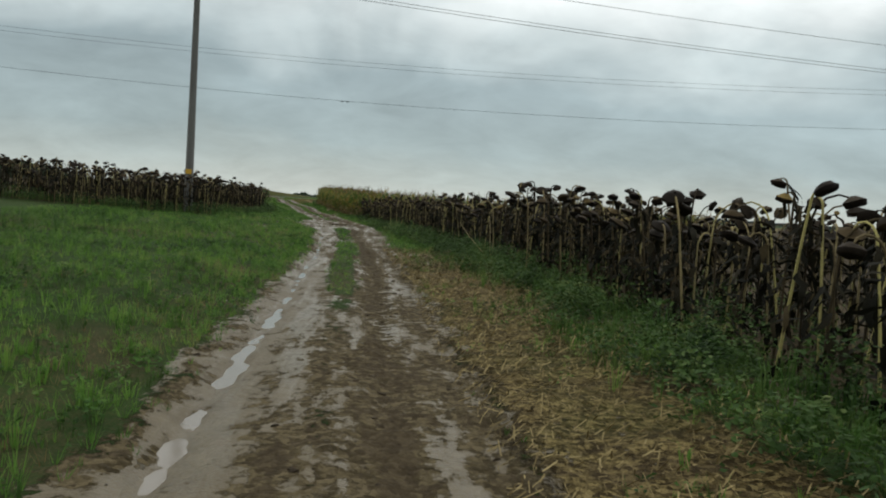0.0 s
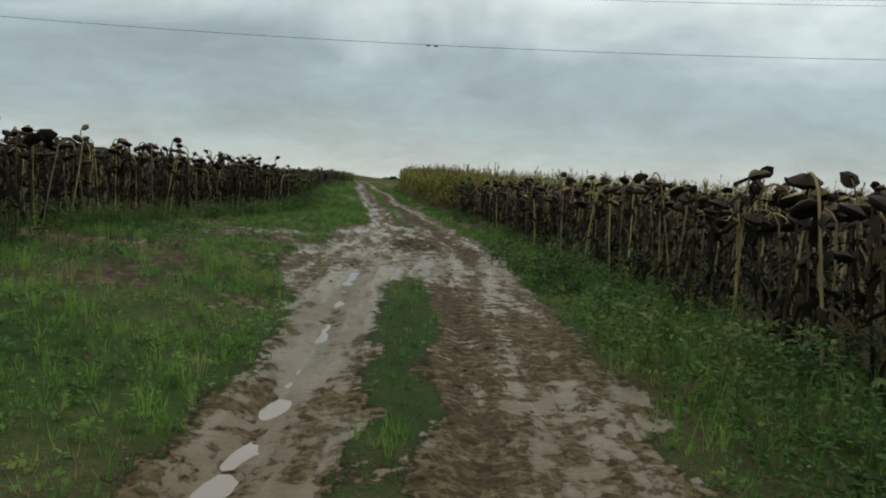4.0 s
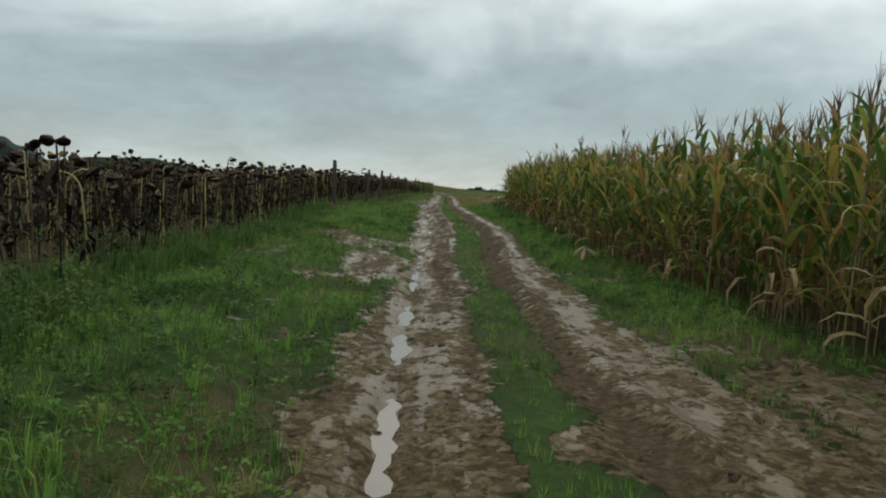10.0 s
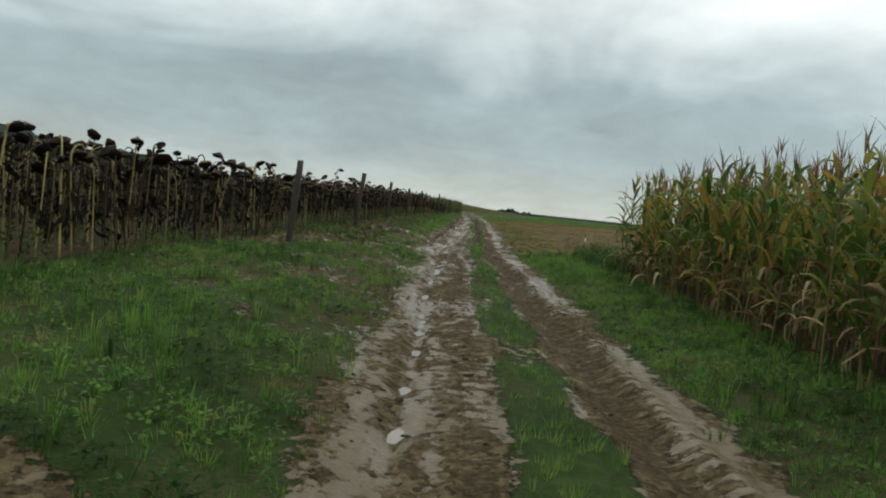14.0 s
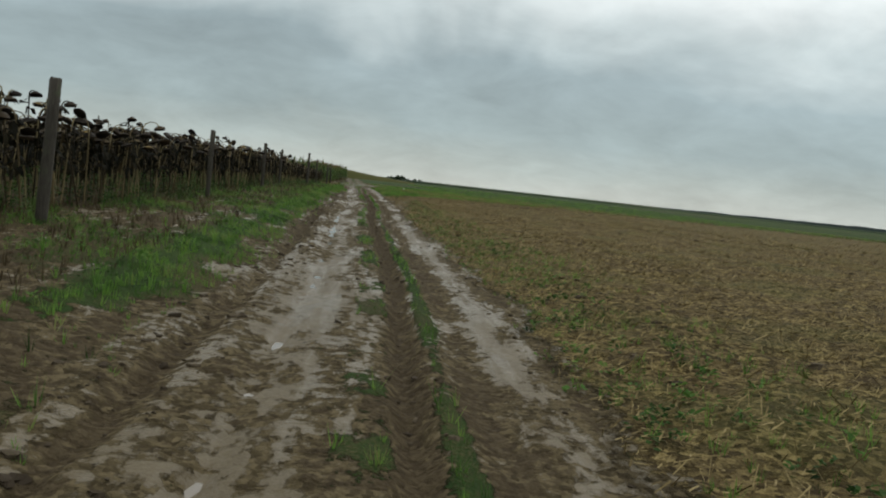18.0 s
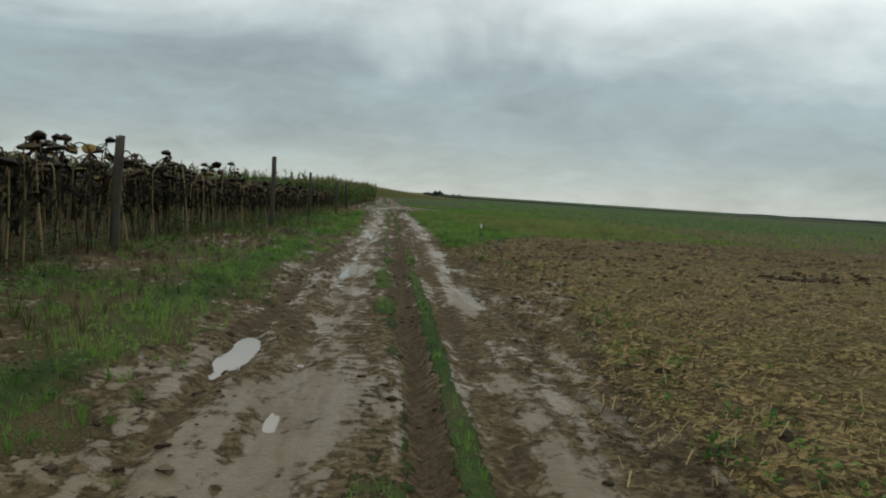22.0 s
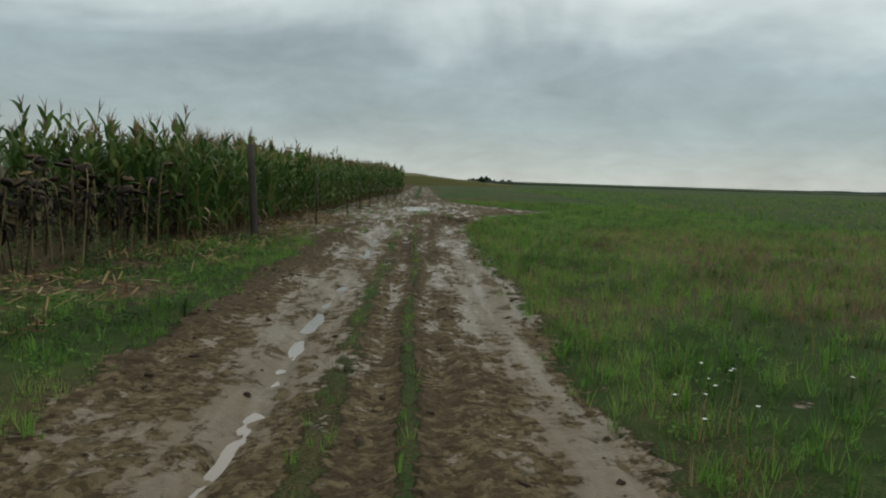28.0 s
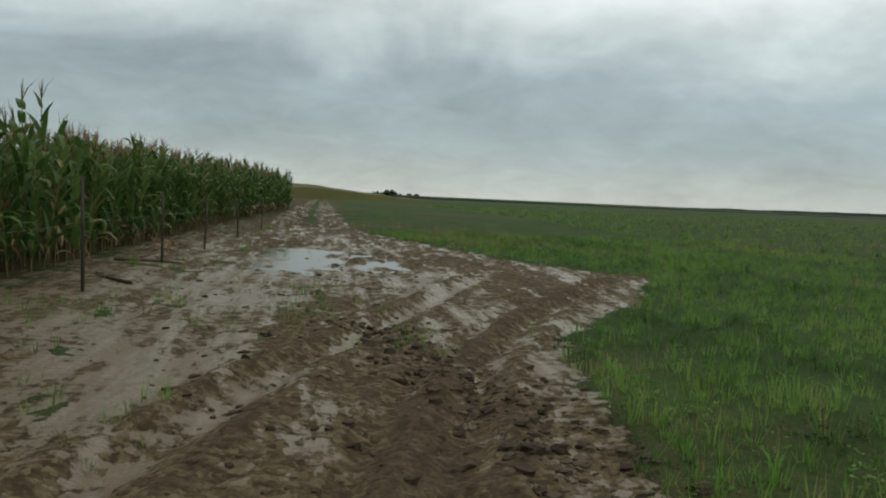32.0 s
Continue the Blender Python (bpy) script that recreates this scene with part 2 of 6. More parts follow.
    straw = m.ramp(m.math("ADD", m.math("MULTIPLY", n4, 0.55), m.math("MULTIPLY", r2, 0.45)),
                   ((0.3, (0.034, 0.0245, 0.010)), (0.5, (0.100, 0.075, 0.031)), (0.72, (0.25, 0.192, 0.084))))
    clumps = m.noise(2.6, 6.0, 0.72, stretch=(0.8, 1.2, 0.0))
    straw = m.mix(m.step(clumps, 0.38, 0.56), m.mix(0.6, straw, (0.046, 0.033, 0.021)), straw)
    straw = m.mix(m.step(n1, 0.46, 0.64), straw, m.mix(0.25, straw, (0.062, 0.080, 0.020)))
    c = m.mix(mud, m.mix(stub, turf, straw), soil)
    wet = m.math("MULTIPLY", mud, slab)
    rough = m.math("SUBTRACT", 0.82, m.math("MULTIPLY", wet, m.math("ADD", 0.3, m.math("MULTIPLY", m.step(streak, 0.46, 0.6), 0.22))))
    h = m.math("ADD", m.math("MULTIPLY", n3, 0.55), m.math("MULTIPLY", n4, m.math("ADD", 0.12, m.math("MULTIPLY", m.math("SUBTRACT", 1.0, mud), 0.3))))
    crumb = m.math("MULTIPLY", mud, m.math("SUBTRACT", 1.0, slab))
    h = m.math("SUBTRACT", h, m.math("MULTIPLY", crumb, m.math("ADD", m.math("MULTIPLY", d1, 0.5), m.math("MULTIPLY", d2, 0.22))))
    h = m.math("MULTIPLY", h, m.math("SUBTRACT", 1.0, m.math("MULTIPLY", wet, 0.45)))
    h = m.math("SUBTRACT", h, m.math("MULTIPLY", wet, 0.3))
    h = m.math("ADD", h, m.math("MULTIPLY", m.math("MULTIPLY", mud, bars), 0.22))
    h = m.math("ADD", h, m.math("MULTIPLY", m.math("MULTIPLY", clumps, stub), 1.0))
    m.bump(h, 1.0, 0.055)
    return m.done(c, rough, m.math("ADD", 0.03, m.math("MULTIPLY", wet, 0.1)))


def water_material():
    m = Mat("muddy_water")
    h = m.noise(9.0, 2.0)
    m.bump(h, 0.03, 0.02)
    return m.done(m.mix(m.noise(2.2, 4.0), (0.10, 0.079, 0.052), (0.17, 0.138, 0.098)), m.math("ADD", 0.05, m.math("MULTIPLY", m.noise(5.0, 3.0), 0.12)), 0.6)


def blade_material(name, stops, through_light=0.3):
    m = Mat(name)
    r = m.random()
    patch = m.math("ADD", m.noise(0.5, 4.0, 0.6), m.noise(2.6, 3.0, 0.6))
    v = m.math("ADD", m.math("MULTIPLY", r, 0.16), m.math("MULTIPLY", m.math("SUBTRACT", patch, 0.82), 1.3))
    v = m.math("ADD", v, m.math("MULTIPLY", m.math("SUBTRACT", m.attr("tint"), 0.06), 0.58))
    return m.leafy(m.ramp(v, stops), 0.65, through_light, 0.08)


def plant_material(name, stops, grain=30.0, rough=0.75, through_light=0.0, contrast=0.35):
    m = Mat(name)
    c = m.ramp(m.random(), stops)
    g = m.noise(grain, 4.0, 0.65)
    c = m.mix(contrast, c, m.ramp(g, ((0.3, (0.08, 0.07, 0.05)), (0.7, (1.0, 1.0, 0.9)))), "MULTIPLY")
    if through_light:
        return m.leafy(c, rough, through_light, 0.12)
    m.bump(g, 0.4, 0.004)
    return m.done(c, rough, 0.1)


def wood_post_material():
    m = Mat("weathered_post_wood")
    g = m.noise(14.0, 6.0, 0.7, stretch=(6.0, 6.0, 0.35))
    s = m.noise(5.0, 4.0)
    c = m.ramp(g, ((0.3, (0.024, 0.021, 0.017)), (0.6, (0.07, 0.062, 0.05)), (0.8, (0.13, 0.115, 0.095))))
    c = m.mix(m.step(s, 0.5, 0.75), c, (0.06, 0.065, 0.04))
    m.bump(g, 0.8, 0.01)
    return m.done(c, 0.9, 0.2)


def concrete_material():
    m = Mat("pole_concrete")
    g, s = m.noise(40.0, 5.0, 0.7), m.noise(2.5, 4.0, 0.6, stretch=(1, 1, 0.3))
    c = m.mix(s, (0.10, 0.10, 0.094), (0.21, 0.208, 0.196))
    c = m.mix(m.math("MULTIPLY", g, 0.4), c, (0.12, 0.115, 0.105))
    m.bump(g, 0.3, 0.004)
    return m.done(c, 0.85, 0.3)


def plain_material(name, color, rough, metal=0.0, grain=25.0):
    m = Mat(name)
    g = m.noise(grain, 4.0)
    dark = tuple(v * 0.6 for v in color)
    return m.done(m.mix(g, dark, color), rough, 0.4, metal)


def crown_material(name, a, b):
    m = Mat(name)
    g = m.noise(0.12, 5.0, 0.7)
    r = m.random()
    return m.done(m.mix(m.math("ADD", m.math("MULTIPLY", g, 0.6), m.math("MULTIPLY", r, 0.4)), a, b), 0.9, 0.1)


M_GROUND, M_WATER = ground_material(), water_material()
M_GRASS = blade_material("verge_grass", ((0.15, (0.020, 0.043, 0.012)), (0.38, (0.064, 0.138, 0.027)), (0.6, (0.125, 0.25, 0.045)), (0.8, (0.172, 0.285, 0.06)), (1.0, (0.215, 0.215, 0.088))), 0.4)
M_WEED = blade_material("tall_weeds", ((0.15, (0.0238, 0.0527, 0.0153)), (0.5, (0.0527, 0.1148, 0.0255)), (0.9, (0.1105, 0.1658, 0.0467))), 0.35)
M_DRYGRASS = blade_material("dry_grass", ((0.1, (0.105, 0.072, 0.034)), (0.5, (0.205, 0.15, 0.07)), (0.9, (0.33, 0.265, 0.135))), 0.35)
M_STRAWY = blade_material("brown_dead_weeds", ((0.1, (0.028, 0.021, 0.012)), (0.5, (0.06, 0.045, 0.025)), (0.9, (0.115, 0.088, 0.048))), 0.2)
M_STRAW = plant_material("straw_litter", ((0.0, (0.09, 0.065, 0.028)), (0.4, (0.215, 0.162, 0.073)), (0.78, (0.37, 0.29, 0.142)), (1.0, (0.14, 0.105, 0.046))), 20.0)
M_SUN_STEM = plant_material("sunflower_stem_dead", ((0.0, (0.018, 0.014, 0.009)), (0.3, (0.042, 0.031, 0.018)), (0.52, (0.12, 0.092, 0.05)), (0.8, (0.30, 0.24, 0.12)), (1.0, (0.42, 0.37, 0.14))), 18.0)
M_SUN_LEAF = plant_material("sunflower_leaf_dead", ((0.0, (0.0075, 0.0078, 0.005)), (0.55, (0.0145, 0.0135, 0.0085)), (0.86, (0.028, 0.0235, 0.0135)), (1.0, (0.075, 0.056, 0.028))), 22.0, 0.9, 0.1)
M_SUN_BARE = plant_material("sunflower_stem_bare", ((0.0, (0.022, 0.018, 0.011)), (0.35, (0.06, 0.046, 0.026)), (0.6, (0.15, 0.115, 0.06)), (1.0, (0.30, 0.245, 0.13))), 18.0)
M_SUN_HEAD = plant_material("sunflower_head_dead", ((0.0, (0.010, 0.008, 0.007)), (0.7, (0.024, 0.018, 0.013)), (1.0, (0.055, 0.038, 0.022))), 60.0, 0.9)
M_SUN_BACK = plant_material("sunflower_bracts", ((0.0, (0.013, 0.010, 0.007)), (0.65, (0.032, 0.023, 0.014)), (0.92, (0.07, 0.05, 0.025)), (1.0, (0.22, 0.155, 0.05))), 25.0)
M_CORN_STALK = plant_material("maize_stalk", ((0.0, (0.12, 0.125, 0.045)), (0.5, (0.20, 0.18, 0.075)), (1.0, (0.16, 0.105, 0.055))), 15.0)
M_CORN_YELLOW = plant_material("maize_leaf_ripening", ((0.0, (0.046, 0.098, 0.020)), (0.4, (0.088, 0.152, 0.029)), (0.62, (0.19, 0.235, 0.043)), (0.8, (0.35, 0.31, 0.075)), (0.92, (0.40, 0.23, 0.05)), (1.0, (0.24, 0.145, 0.06))), 9.0, 0.5, 0.4, 0.2)
M_CORN_GREEN = plant_material("maize_leaf_green", ((0.0, (0.034, 0.078, 0.018)), (0.5, (0.062, 0.125, 0.028)), (0.85, (0.10, 0.17, 0.04)), (1.0, (0.19, 0.205, 0.06))), 9.0, 0.45, 0.35, 0.12)
M_CORN_DRY = plant_material("maize_leaf_dry", ((0.0, (0.075, 0.045, 0.022)), (0.45, (0.17, 0.11, 0.052)), (0.8, (0.30, 0.225, 0.115)), (1.0, (0.46, 0.38, 0.22))), 12.0, 0.8, 0.25, 0.25)
M_HUSK = plant_material("pale_maize_husk", ((0.0, (0.36, 0.29, 0.17)), (1.0, (0.52, 0.44, 0.29))), 12.0, 0.8, 0.25, 0.25)
M_TASSEL = plant_material("maize_tassel", ((0.0, (0.13, 0.075, 0.048)), (0.5, (0.235, 0.15, 0.088)), (1.0, (0.27, 0.20, 0.095))), 20.0)
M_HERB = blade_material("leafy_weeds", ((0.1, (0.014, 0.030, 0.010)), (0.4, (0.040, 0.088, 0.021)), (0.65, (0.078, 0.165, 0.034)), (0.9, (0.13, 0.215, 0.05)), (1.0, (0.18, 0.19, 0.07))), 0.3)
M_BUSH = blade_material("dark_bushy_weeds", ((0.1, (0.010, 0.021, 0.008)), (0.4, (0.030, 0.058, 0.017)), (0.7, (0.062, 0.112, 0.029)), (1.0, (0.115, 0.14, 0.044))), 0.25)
M_CLOD = plant_material("wet_soil_clods", ((0.0, (0.034, 0.025, 0.016)), (0.5, (0.058, 0.044, 0.029)), (0.85, (0.088, 0.069, 0.046)), (1.0, (0.13, 0.105, 0.075))), 35.0, 0.85)
M_BARK = plant_material("broken_branch_bark", ((0.0, (0.06, 0.045, 0.032)), (1.0, (0.13, 0.105, 0.08))), 20.0)
M_PETAL = plain_material("white_petals", (0.78, 0.78, 0.74), 0.6)
M_POST, M_CONC = wood_post_material(), concrete_material()
M_STEEL = plain_material("galvanised_wire", (0.11, 0.11, 0.11), 0.5, 0.6)
M_CABLE = plain_material("power_cable", (0.05, 0.052, 0.055), 0.6)
M_SIGN = plain_material("yellow_sign_enamel", (0.62, 0.36, 0.03), 0.45)
M_WHITE = plain_material("white_plastic", (0.72, 0.71, 0.67), 0.5)
# distance haze is put into the hill and woods as a bluish base colour
M_HILL = crown_material("wooded_hill", (0.014, 0.022, 0.021), (0.036, 0.050, 0.046))
M_FARCORN = crown_material("far_maize", (0.055, 0.062, 0.022), (0.14, 0.125, 0.05))
M_FARTREE = crown_material("far_trees", (0.016, 0.026, 0.018), (0.04, 0.055, 0.03))


# ---------------------------------------------------------------- mesh helpers
def mesh_of(name, verts, tris, mats, ids=None, smooth=True, attrs=None):
    """A mesh from arrays of corners and triangles."""
    verts, tris = np.asarray(verts, np.float32).reshape(-1, 3), np.asarray(tris, np.int32).reshape(-1, 3)
    me = bpy.data.meshes.new(name)
    me.vertices.add(len(verts))
    me.vertices.foreach_set("co", verts.ravel())
    me.loops.add(tris.size)
    me.loops.foreach_set("vertex_index", tris.ravel())
    me.polygons.add(len(tris))
    me.polygons.foreach_set("loop_start", np.arange(0, tris.size, 3, dtype=np.int32))
    for m in mats if isinstance(mats, (list, tuple)) else (mats,):
        me.materials.append(m)
    if ids is not None:
        me.polygons.foreach_set("material_index", np.asarray(ids, np.int32))
    me.polygons.foreach_set("use_smooth", np.full(len(tris), smooth))
    for k, v in (attrs or {}).items():
        me.attributes.new(k, "FLOAT", "POINT").data.foreach_set("value", np.asarray(v, np.float32))
    me.update(calc_edges=True)
    return me


def thing(name, label, category, group="", kind="", at=(0, 0, 0)):
    ob = new(name)
    ob.empty_display_size = 0.2
    ob.location = at
    return tagged(ob, label, category, group, kind)


def part(name, data, parent, label="", at=None):
    """One mesh object under a thing or a part. data: a mesh, or (verts, tris, material)."""
    if isinstance(data, tuple):
        data = mesh_of(name, *data)
    ob = new(name, data)
    ob.parent = parent
    if at is not None:
        ob.location = at
    return tagged(ob, label) if label else ob


def join(pieces):
    """Pieces (verts, tris) as one pair of arrays."""
    vs, fs, n = [], [], 0
    for v, f in pieces:
        vs.append(np.asarray(v, float))
        fs.append(np.asarray(f, int) + n)
        n += len(v)
    return np.concatenate(vs), np.concatenate(fs)


def tube(points, radii, sides=6, cap=True):
    """A tapered tube along points."""
    pts, n = np.asarray(points, float), len(points)
    vs, fs = [], []
    for i in range(n):
        d = pts[min(i + 1, n - 1)] - pts[max(i - 1, 0)]
        d = d / (np.linalg.norm(d) + 1e-9)
        a = np.cross(d, (0.3, 1.0, 0.1) if abs(d[1]) < 0.9 else (1.0, 0.0, 0.0))
        a /= np.linalg.norm(a)
        b = np.cross(d, a)
        for k in range(sides):
            w = 2 * math.pi * k / sides
            vs.append(pts[i] + radii[i] * (a * math.cos(w) + b * math.sin(w)))
    for i in range(n - 1):
        for k in range(sides):
            p, q = i * sides + k, i * sides + (k + 1) % sides
            fs += [(p, q, q + sides), (p, q + sides, p + sides)]
    if cap:
        for base, flip in ((0, True), ((n - 1) * sides, False)):
            for k in range(1, sides - 1):
                t3 = (base, base + k, base + k + 1)
                fs.append(t3[::-1] if flip else t3)
    return np.array(vs), np.array(fs)


def strip(points, widths, side, fold=0.0):
    """A leaf: a folded strip along points. side: its sideways direction; fold: depth of the middle rib."""
    pts, s = np.asarray(points, float), np.asarray(side, float)
    vs, fs = [], []
    for p, w in zip(pts, widths):
        vs += [p - s * w, p - np.array((0, 0, fold * w)), p + s * w]
    for i in range(len(pts) - 1):
        a = 3 * i
        fs += [(a, a + 1, a + 4), (a, a + 4, a + 3), (a + 1, a + 2, a + 5), (a + 1, a + 5, a + 4)]
    return np.array(vs), np.array(fs)


def lattice(ix, iy, seed):
    h = (ix.astype(np.int64) * 374761393 + iy.astype(np.int64) * 668265263 + seed * 974711) & 0x7FFFFFFF
    h = ((h ^ (h >> 13)) * 1274126177) & 0x7FFFFFFF
    return ((h ^ (h >> 16)) & 0xFFFF) / 65535.0


def vnoise(x, y, cell, seed=0):
    """Smooth noise from 0 to 1 with cells of that size."""
    x, y = np.asarray(x, float) / cell, np.asarray(y, float) / cell
    ix, iy = np.floor(x), np.floor(y)
    fx, fy = x - ix, y - iy
    fx, fy = fx * fx * (3 - 2 * fx), fy * fy * (3 - 2 * fy)
    a, b = lattice(ix, iy, seed), lattice(ix + 1, iy, seed)
    c, d = lattice(ix, iy + 1, seed), lattice(ix + 1, iy + 1, seed)
    return (a + (b - a) * fx) * (1 - fy) + (c + (d - c) * fx) * fy


def fbm(x, y, cell, octaves=4, seed=0, gain=0.55):
    s, amp, tot = 0.0, 1.0, 0.0
    for k in range(octaves):
        s, tot = s + amp * vnoise(x, y, cell / 2 ** k, seed + 17 * k), tot + amp
        amp *= gain
    return s / tot


def sstep(v, lo, hi):
    t = np.clip((v - lo) / (hi - lo), 0, 1)
    return t * t * (3 - 2 * t)


def along(y, *knots):
    """A value that runs from knot to knot (y, value) along the track."""
    return np.interp(y, [k[0] for k in knots], [k[1] for k in knots])


# ---------------------------------------------------------------- the plan
def track_x(y):
    """The middle of the track, half way between the wheel ruts."""
    y = np.asarray(y, float)
    raw = lambda q: along(q, (-40, -5.6), (0, -0.05), (5.5, 0.6), (14, 1.75), (23, 2.66), (33, 3.6), (42, 4.3), (52, 4.6), (62, 4.6), (76, 4.45), (87, 4.65), (97, 4.5),
                          (110, 4.1), (118, 4.3), (129, 4.59), (143, 4.65), (158, 4.76), (170, 5.0), (182, 5.12), (192, 5.13), (204, 5.0), (214, 5.0), (225, 4.9), (260, 4.3), (300, 4.0))
    return (raw(y - 3) + raw(y - 1.5) + raw(y) + raw(y + 1.5) + raw(y + 3)) / 5


def track_z(y):
    return along(y, (-30, 0), (33, 0.0), (50, -0.2), (60, -0.24), (78, -0.22), (92, 0.0), (115, 0.0), (125, 0.08), (160, 0.16),
                 (176, 0.02), (190, -0.06), (205, -0.12), (215, -0.16), (235, -0.12), (260, 0.0))


def left_edge(y):
    """Where the standing crop begins west of the track."""
    return along(y, (34, -3.2), (46, -0.7), (52, 0.1), (67, 0.3), (80, 0.2), (93, -0.6), (104, -0.6), (126, -0.5), (148, -0.2), (170, 0.3), (192, 0.8), (203, 0.9), (235, 1.6), (262, 3.0))


def right_edge(y):
    """Where the standing crop begins east of the track."""
    return along(y, (-8, 2.2), (0, 3.4), (5.5, 4.1), (12, 5.0), (18, 5.6), (27, 6.1), (41, 6.8), (46, 7.3), (54, 7.6), (64, 7.6), (80, 7.3), (106, 7.7))


def lump(d, w):
    return np.exp(-(d / w) ** 2)


def span(y, *knots):
    """A weight that rises and falls along the track."""
    return along(y, *knots)


def across_at(x, y):
    """Distance from the middle of the wheel tracks, which weave a little."""
    return x - track_x(y) + (vnoise(x * 0, y, 5.0, 4) - 0.5) * 0.16


def right_rut(y):
    """Middle of the fresh wheel rut east of the middle."""
    return along(y, (48, 0.72), (64, 0.66), (69, 0.5), (73, 0.34), (77, 0.5), (82, 0.7), (104, 0.7), (112, 0.6), (165, 0.6))


def cleats_at(v, y):
    """Where tyre cleats have printed the mud."""
    A = along(y, (33, 1), (37, 0.5), (47, 0.5), (52, 0))
    C = along(y, (40, 0), (50, 1), (112, 1), (120, 0))
    D = along(y, (112, 0), (120, 1), (162, 1), (171, 0))
    E = along(y, (162, 0), (171, 1), (212, 1), (216, 0.3))
    w = A * (lump(v - 0.42, 0.2) + 0.6 * lump(v - 0.9, 0.2)) + C * (lump(v + 0.4, 0.16) + 0.8 * lump(v - right_rut(y) - 0.3, 0.22) + 0.2 * lump(v - right_rut(y), 0.2))
    w = w + D * (lump(v + 0.42, 0.1) + lump(v + 1.5, 0.3) + 0.5 * lump(v - 0.1, 0.1) + 0.5 * lump(v - 0.6, 0.15)) + E * (lump(v + 1.9, 0.35) + lump(v, 0.5) + 0.7 * lump(v - 0.95, 0.3) + 0.5 * lump(v + 0.9, 0.2))
    return np.clip(w, 0, 1) * (0.35 + 0.65 * sstep(vnoise(v * 0, y, 3.2, 62), 0.3, 0.6))


def ground_at(x, y):
    """Height of the ground and what covers it, at arrays of places."""
    x, y = np.asarray(x, float), np.asarray(y, float)
    u = x - track_x(y)
    drift = (vnoise(x * 0, y, 5.0, 4) - 0.5) * 0.16
    wob = drift + (vnoise(x, y, 1.6, 5) - 0.5) * 0.22 + (vnoise(x, y, 0.45, 6) - 0.5) * 0.22
    v = u + drift
    near = sstep(-np.abs(u), -7.5, -5.5)
    # stretches of the track: A damp verge, B churned, C grassy middle, D cut trenches, E tractor tread, F open mud
    A = span(y, (33, 1), (37, 0))
    B = span(y, (33, 0), (37, 1), (47, 1), (52, 0))
    C = span(y, (47, 0), (52, 1), (112, 1), (120, 0))
    D = span(y, (112, 0), (120, 1), (162, 1), (171, 0))
    E = span(y, (162, 0), (171, 1), (209, 1), (213.5, 0))
    F = span(y, (201, 0), (206, 1), (236, 1), (246, 0))
    G = span(y, (236, 0), (246, 1))
    # outer edges of the mud
    lo = along(y, (-20, -1.3), (5, -1.25), (22, -1.1), (31, -1.2), (36, -2.1), (46, -1.9), (51, -1.15), (61, -1.15), (68, -1.5), (72, -1.1), (80, -1.1), (86, -1.45), (96, -1.3), (106, -1.15),
               (114, -1.8), (140, -1.75), (158, -1.8), (170, -1.5), (182, -1.7), (190, -2.0), (203, -2.1), (207, -3.4), (238, -3.2), (246, -1.6), (300, -1.2))
    hi = along(y, (-20, 1.4), (5, 1.35), (22, 1.2), (36, 1.6), (46, 1.6), (52, 1.3), (61, 1.6), (66, 1.8), (72, 1.35), (95, 1.4), (108, 1.45), (128, 1.4), (142, 1.4),
               (152, 1.8), (158, 2.7), (164, 1.5), (181, 1.4), (203, 1.4), (209, 1.45), (212, 1.7), (214.5, 2.3), (217, 2.7), (220, 5.0), (223, 6.2), (225, 4.6), (230, 3.2), (238, 1.6), (300, 1.2))
    inside = sstep(u + wob, lo - 0.3, lo + 0.24) * sstep(-(u + wob), -hi - 0.3, -hi + 0.24)
    # turf between the wheels
    rr = right_rut(y)
    mid = A * along(y, (0, 0.3), (9, 0.38), (14, 0.95)) * lump(v + 0.12, 0.34) + B * 0.25 * lump(v - 0.1, 0.3) + C * lump(v - 0.12, 0.36) + D * (0.95 * lump(v + 0.18, 0.17) + 0.95 * lump(v - 0.34, 0.1)) + E * 0.6 * (lump(v + 0.42, 0.16) + lump(v - 0.08, 0.1)) + G * lump(v, 0.35)
    gapped = fbm(x, y * 0.6, 1.3, 3, 21, 0.6)
    mid = mid * (0.52 + 0.48 * sstep(gapped, 0.36, 0.54))
    mud = inside * (1 - 0.85 * sstep(mid, 0.08, 0.75))
    # bare patches beside the track
    bare_l = along(y, (-10, 0.1), (22, 0.25), (28, 0.4), (34, 0.5), (38, 0.66), (44, 0.66), (48, 0.35), (60, 0.1), (68, 0.25), (74, 0.3), (78, 0.62), (82, 0.55), (86, 0.12), (94, 0.4), (102, 0.72), (107, 0.92), (116, 0.92), (130, 0.8), (138, 0.72), (165, 0.74), (185, 0.5), (200, 0.55), (207, 0.9), (238, 0.9), (250, 0.3))
    bare_r = along(y, (-10, 0.45), (4, 0.6), (9, 0.8), (18, 0.75), (24, 0.35), (34, 0.2), (44, 0.3), (49, 0.75), (58, 0.75), (62, 0.55), (67, 0.5), (75, 0.45), (84, 0.12), (100, 0.1), (150, 0.2), (165, 0.05), (205, 0.05), (212, 0.3), (219, 0.35), (230, 0.3))
    lim = left_edge(y)
    patch = fbm(x, y * 0.8, 1.1, 5, 31, 0.62)
    side = np.where(u < 0, bare_l * sstep(x, lim - 1.6, lim - 0.6), bare_r * sstep(-u, -5.0, -2.2))
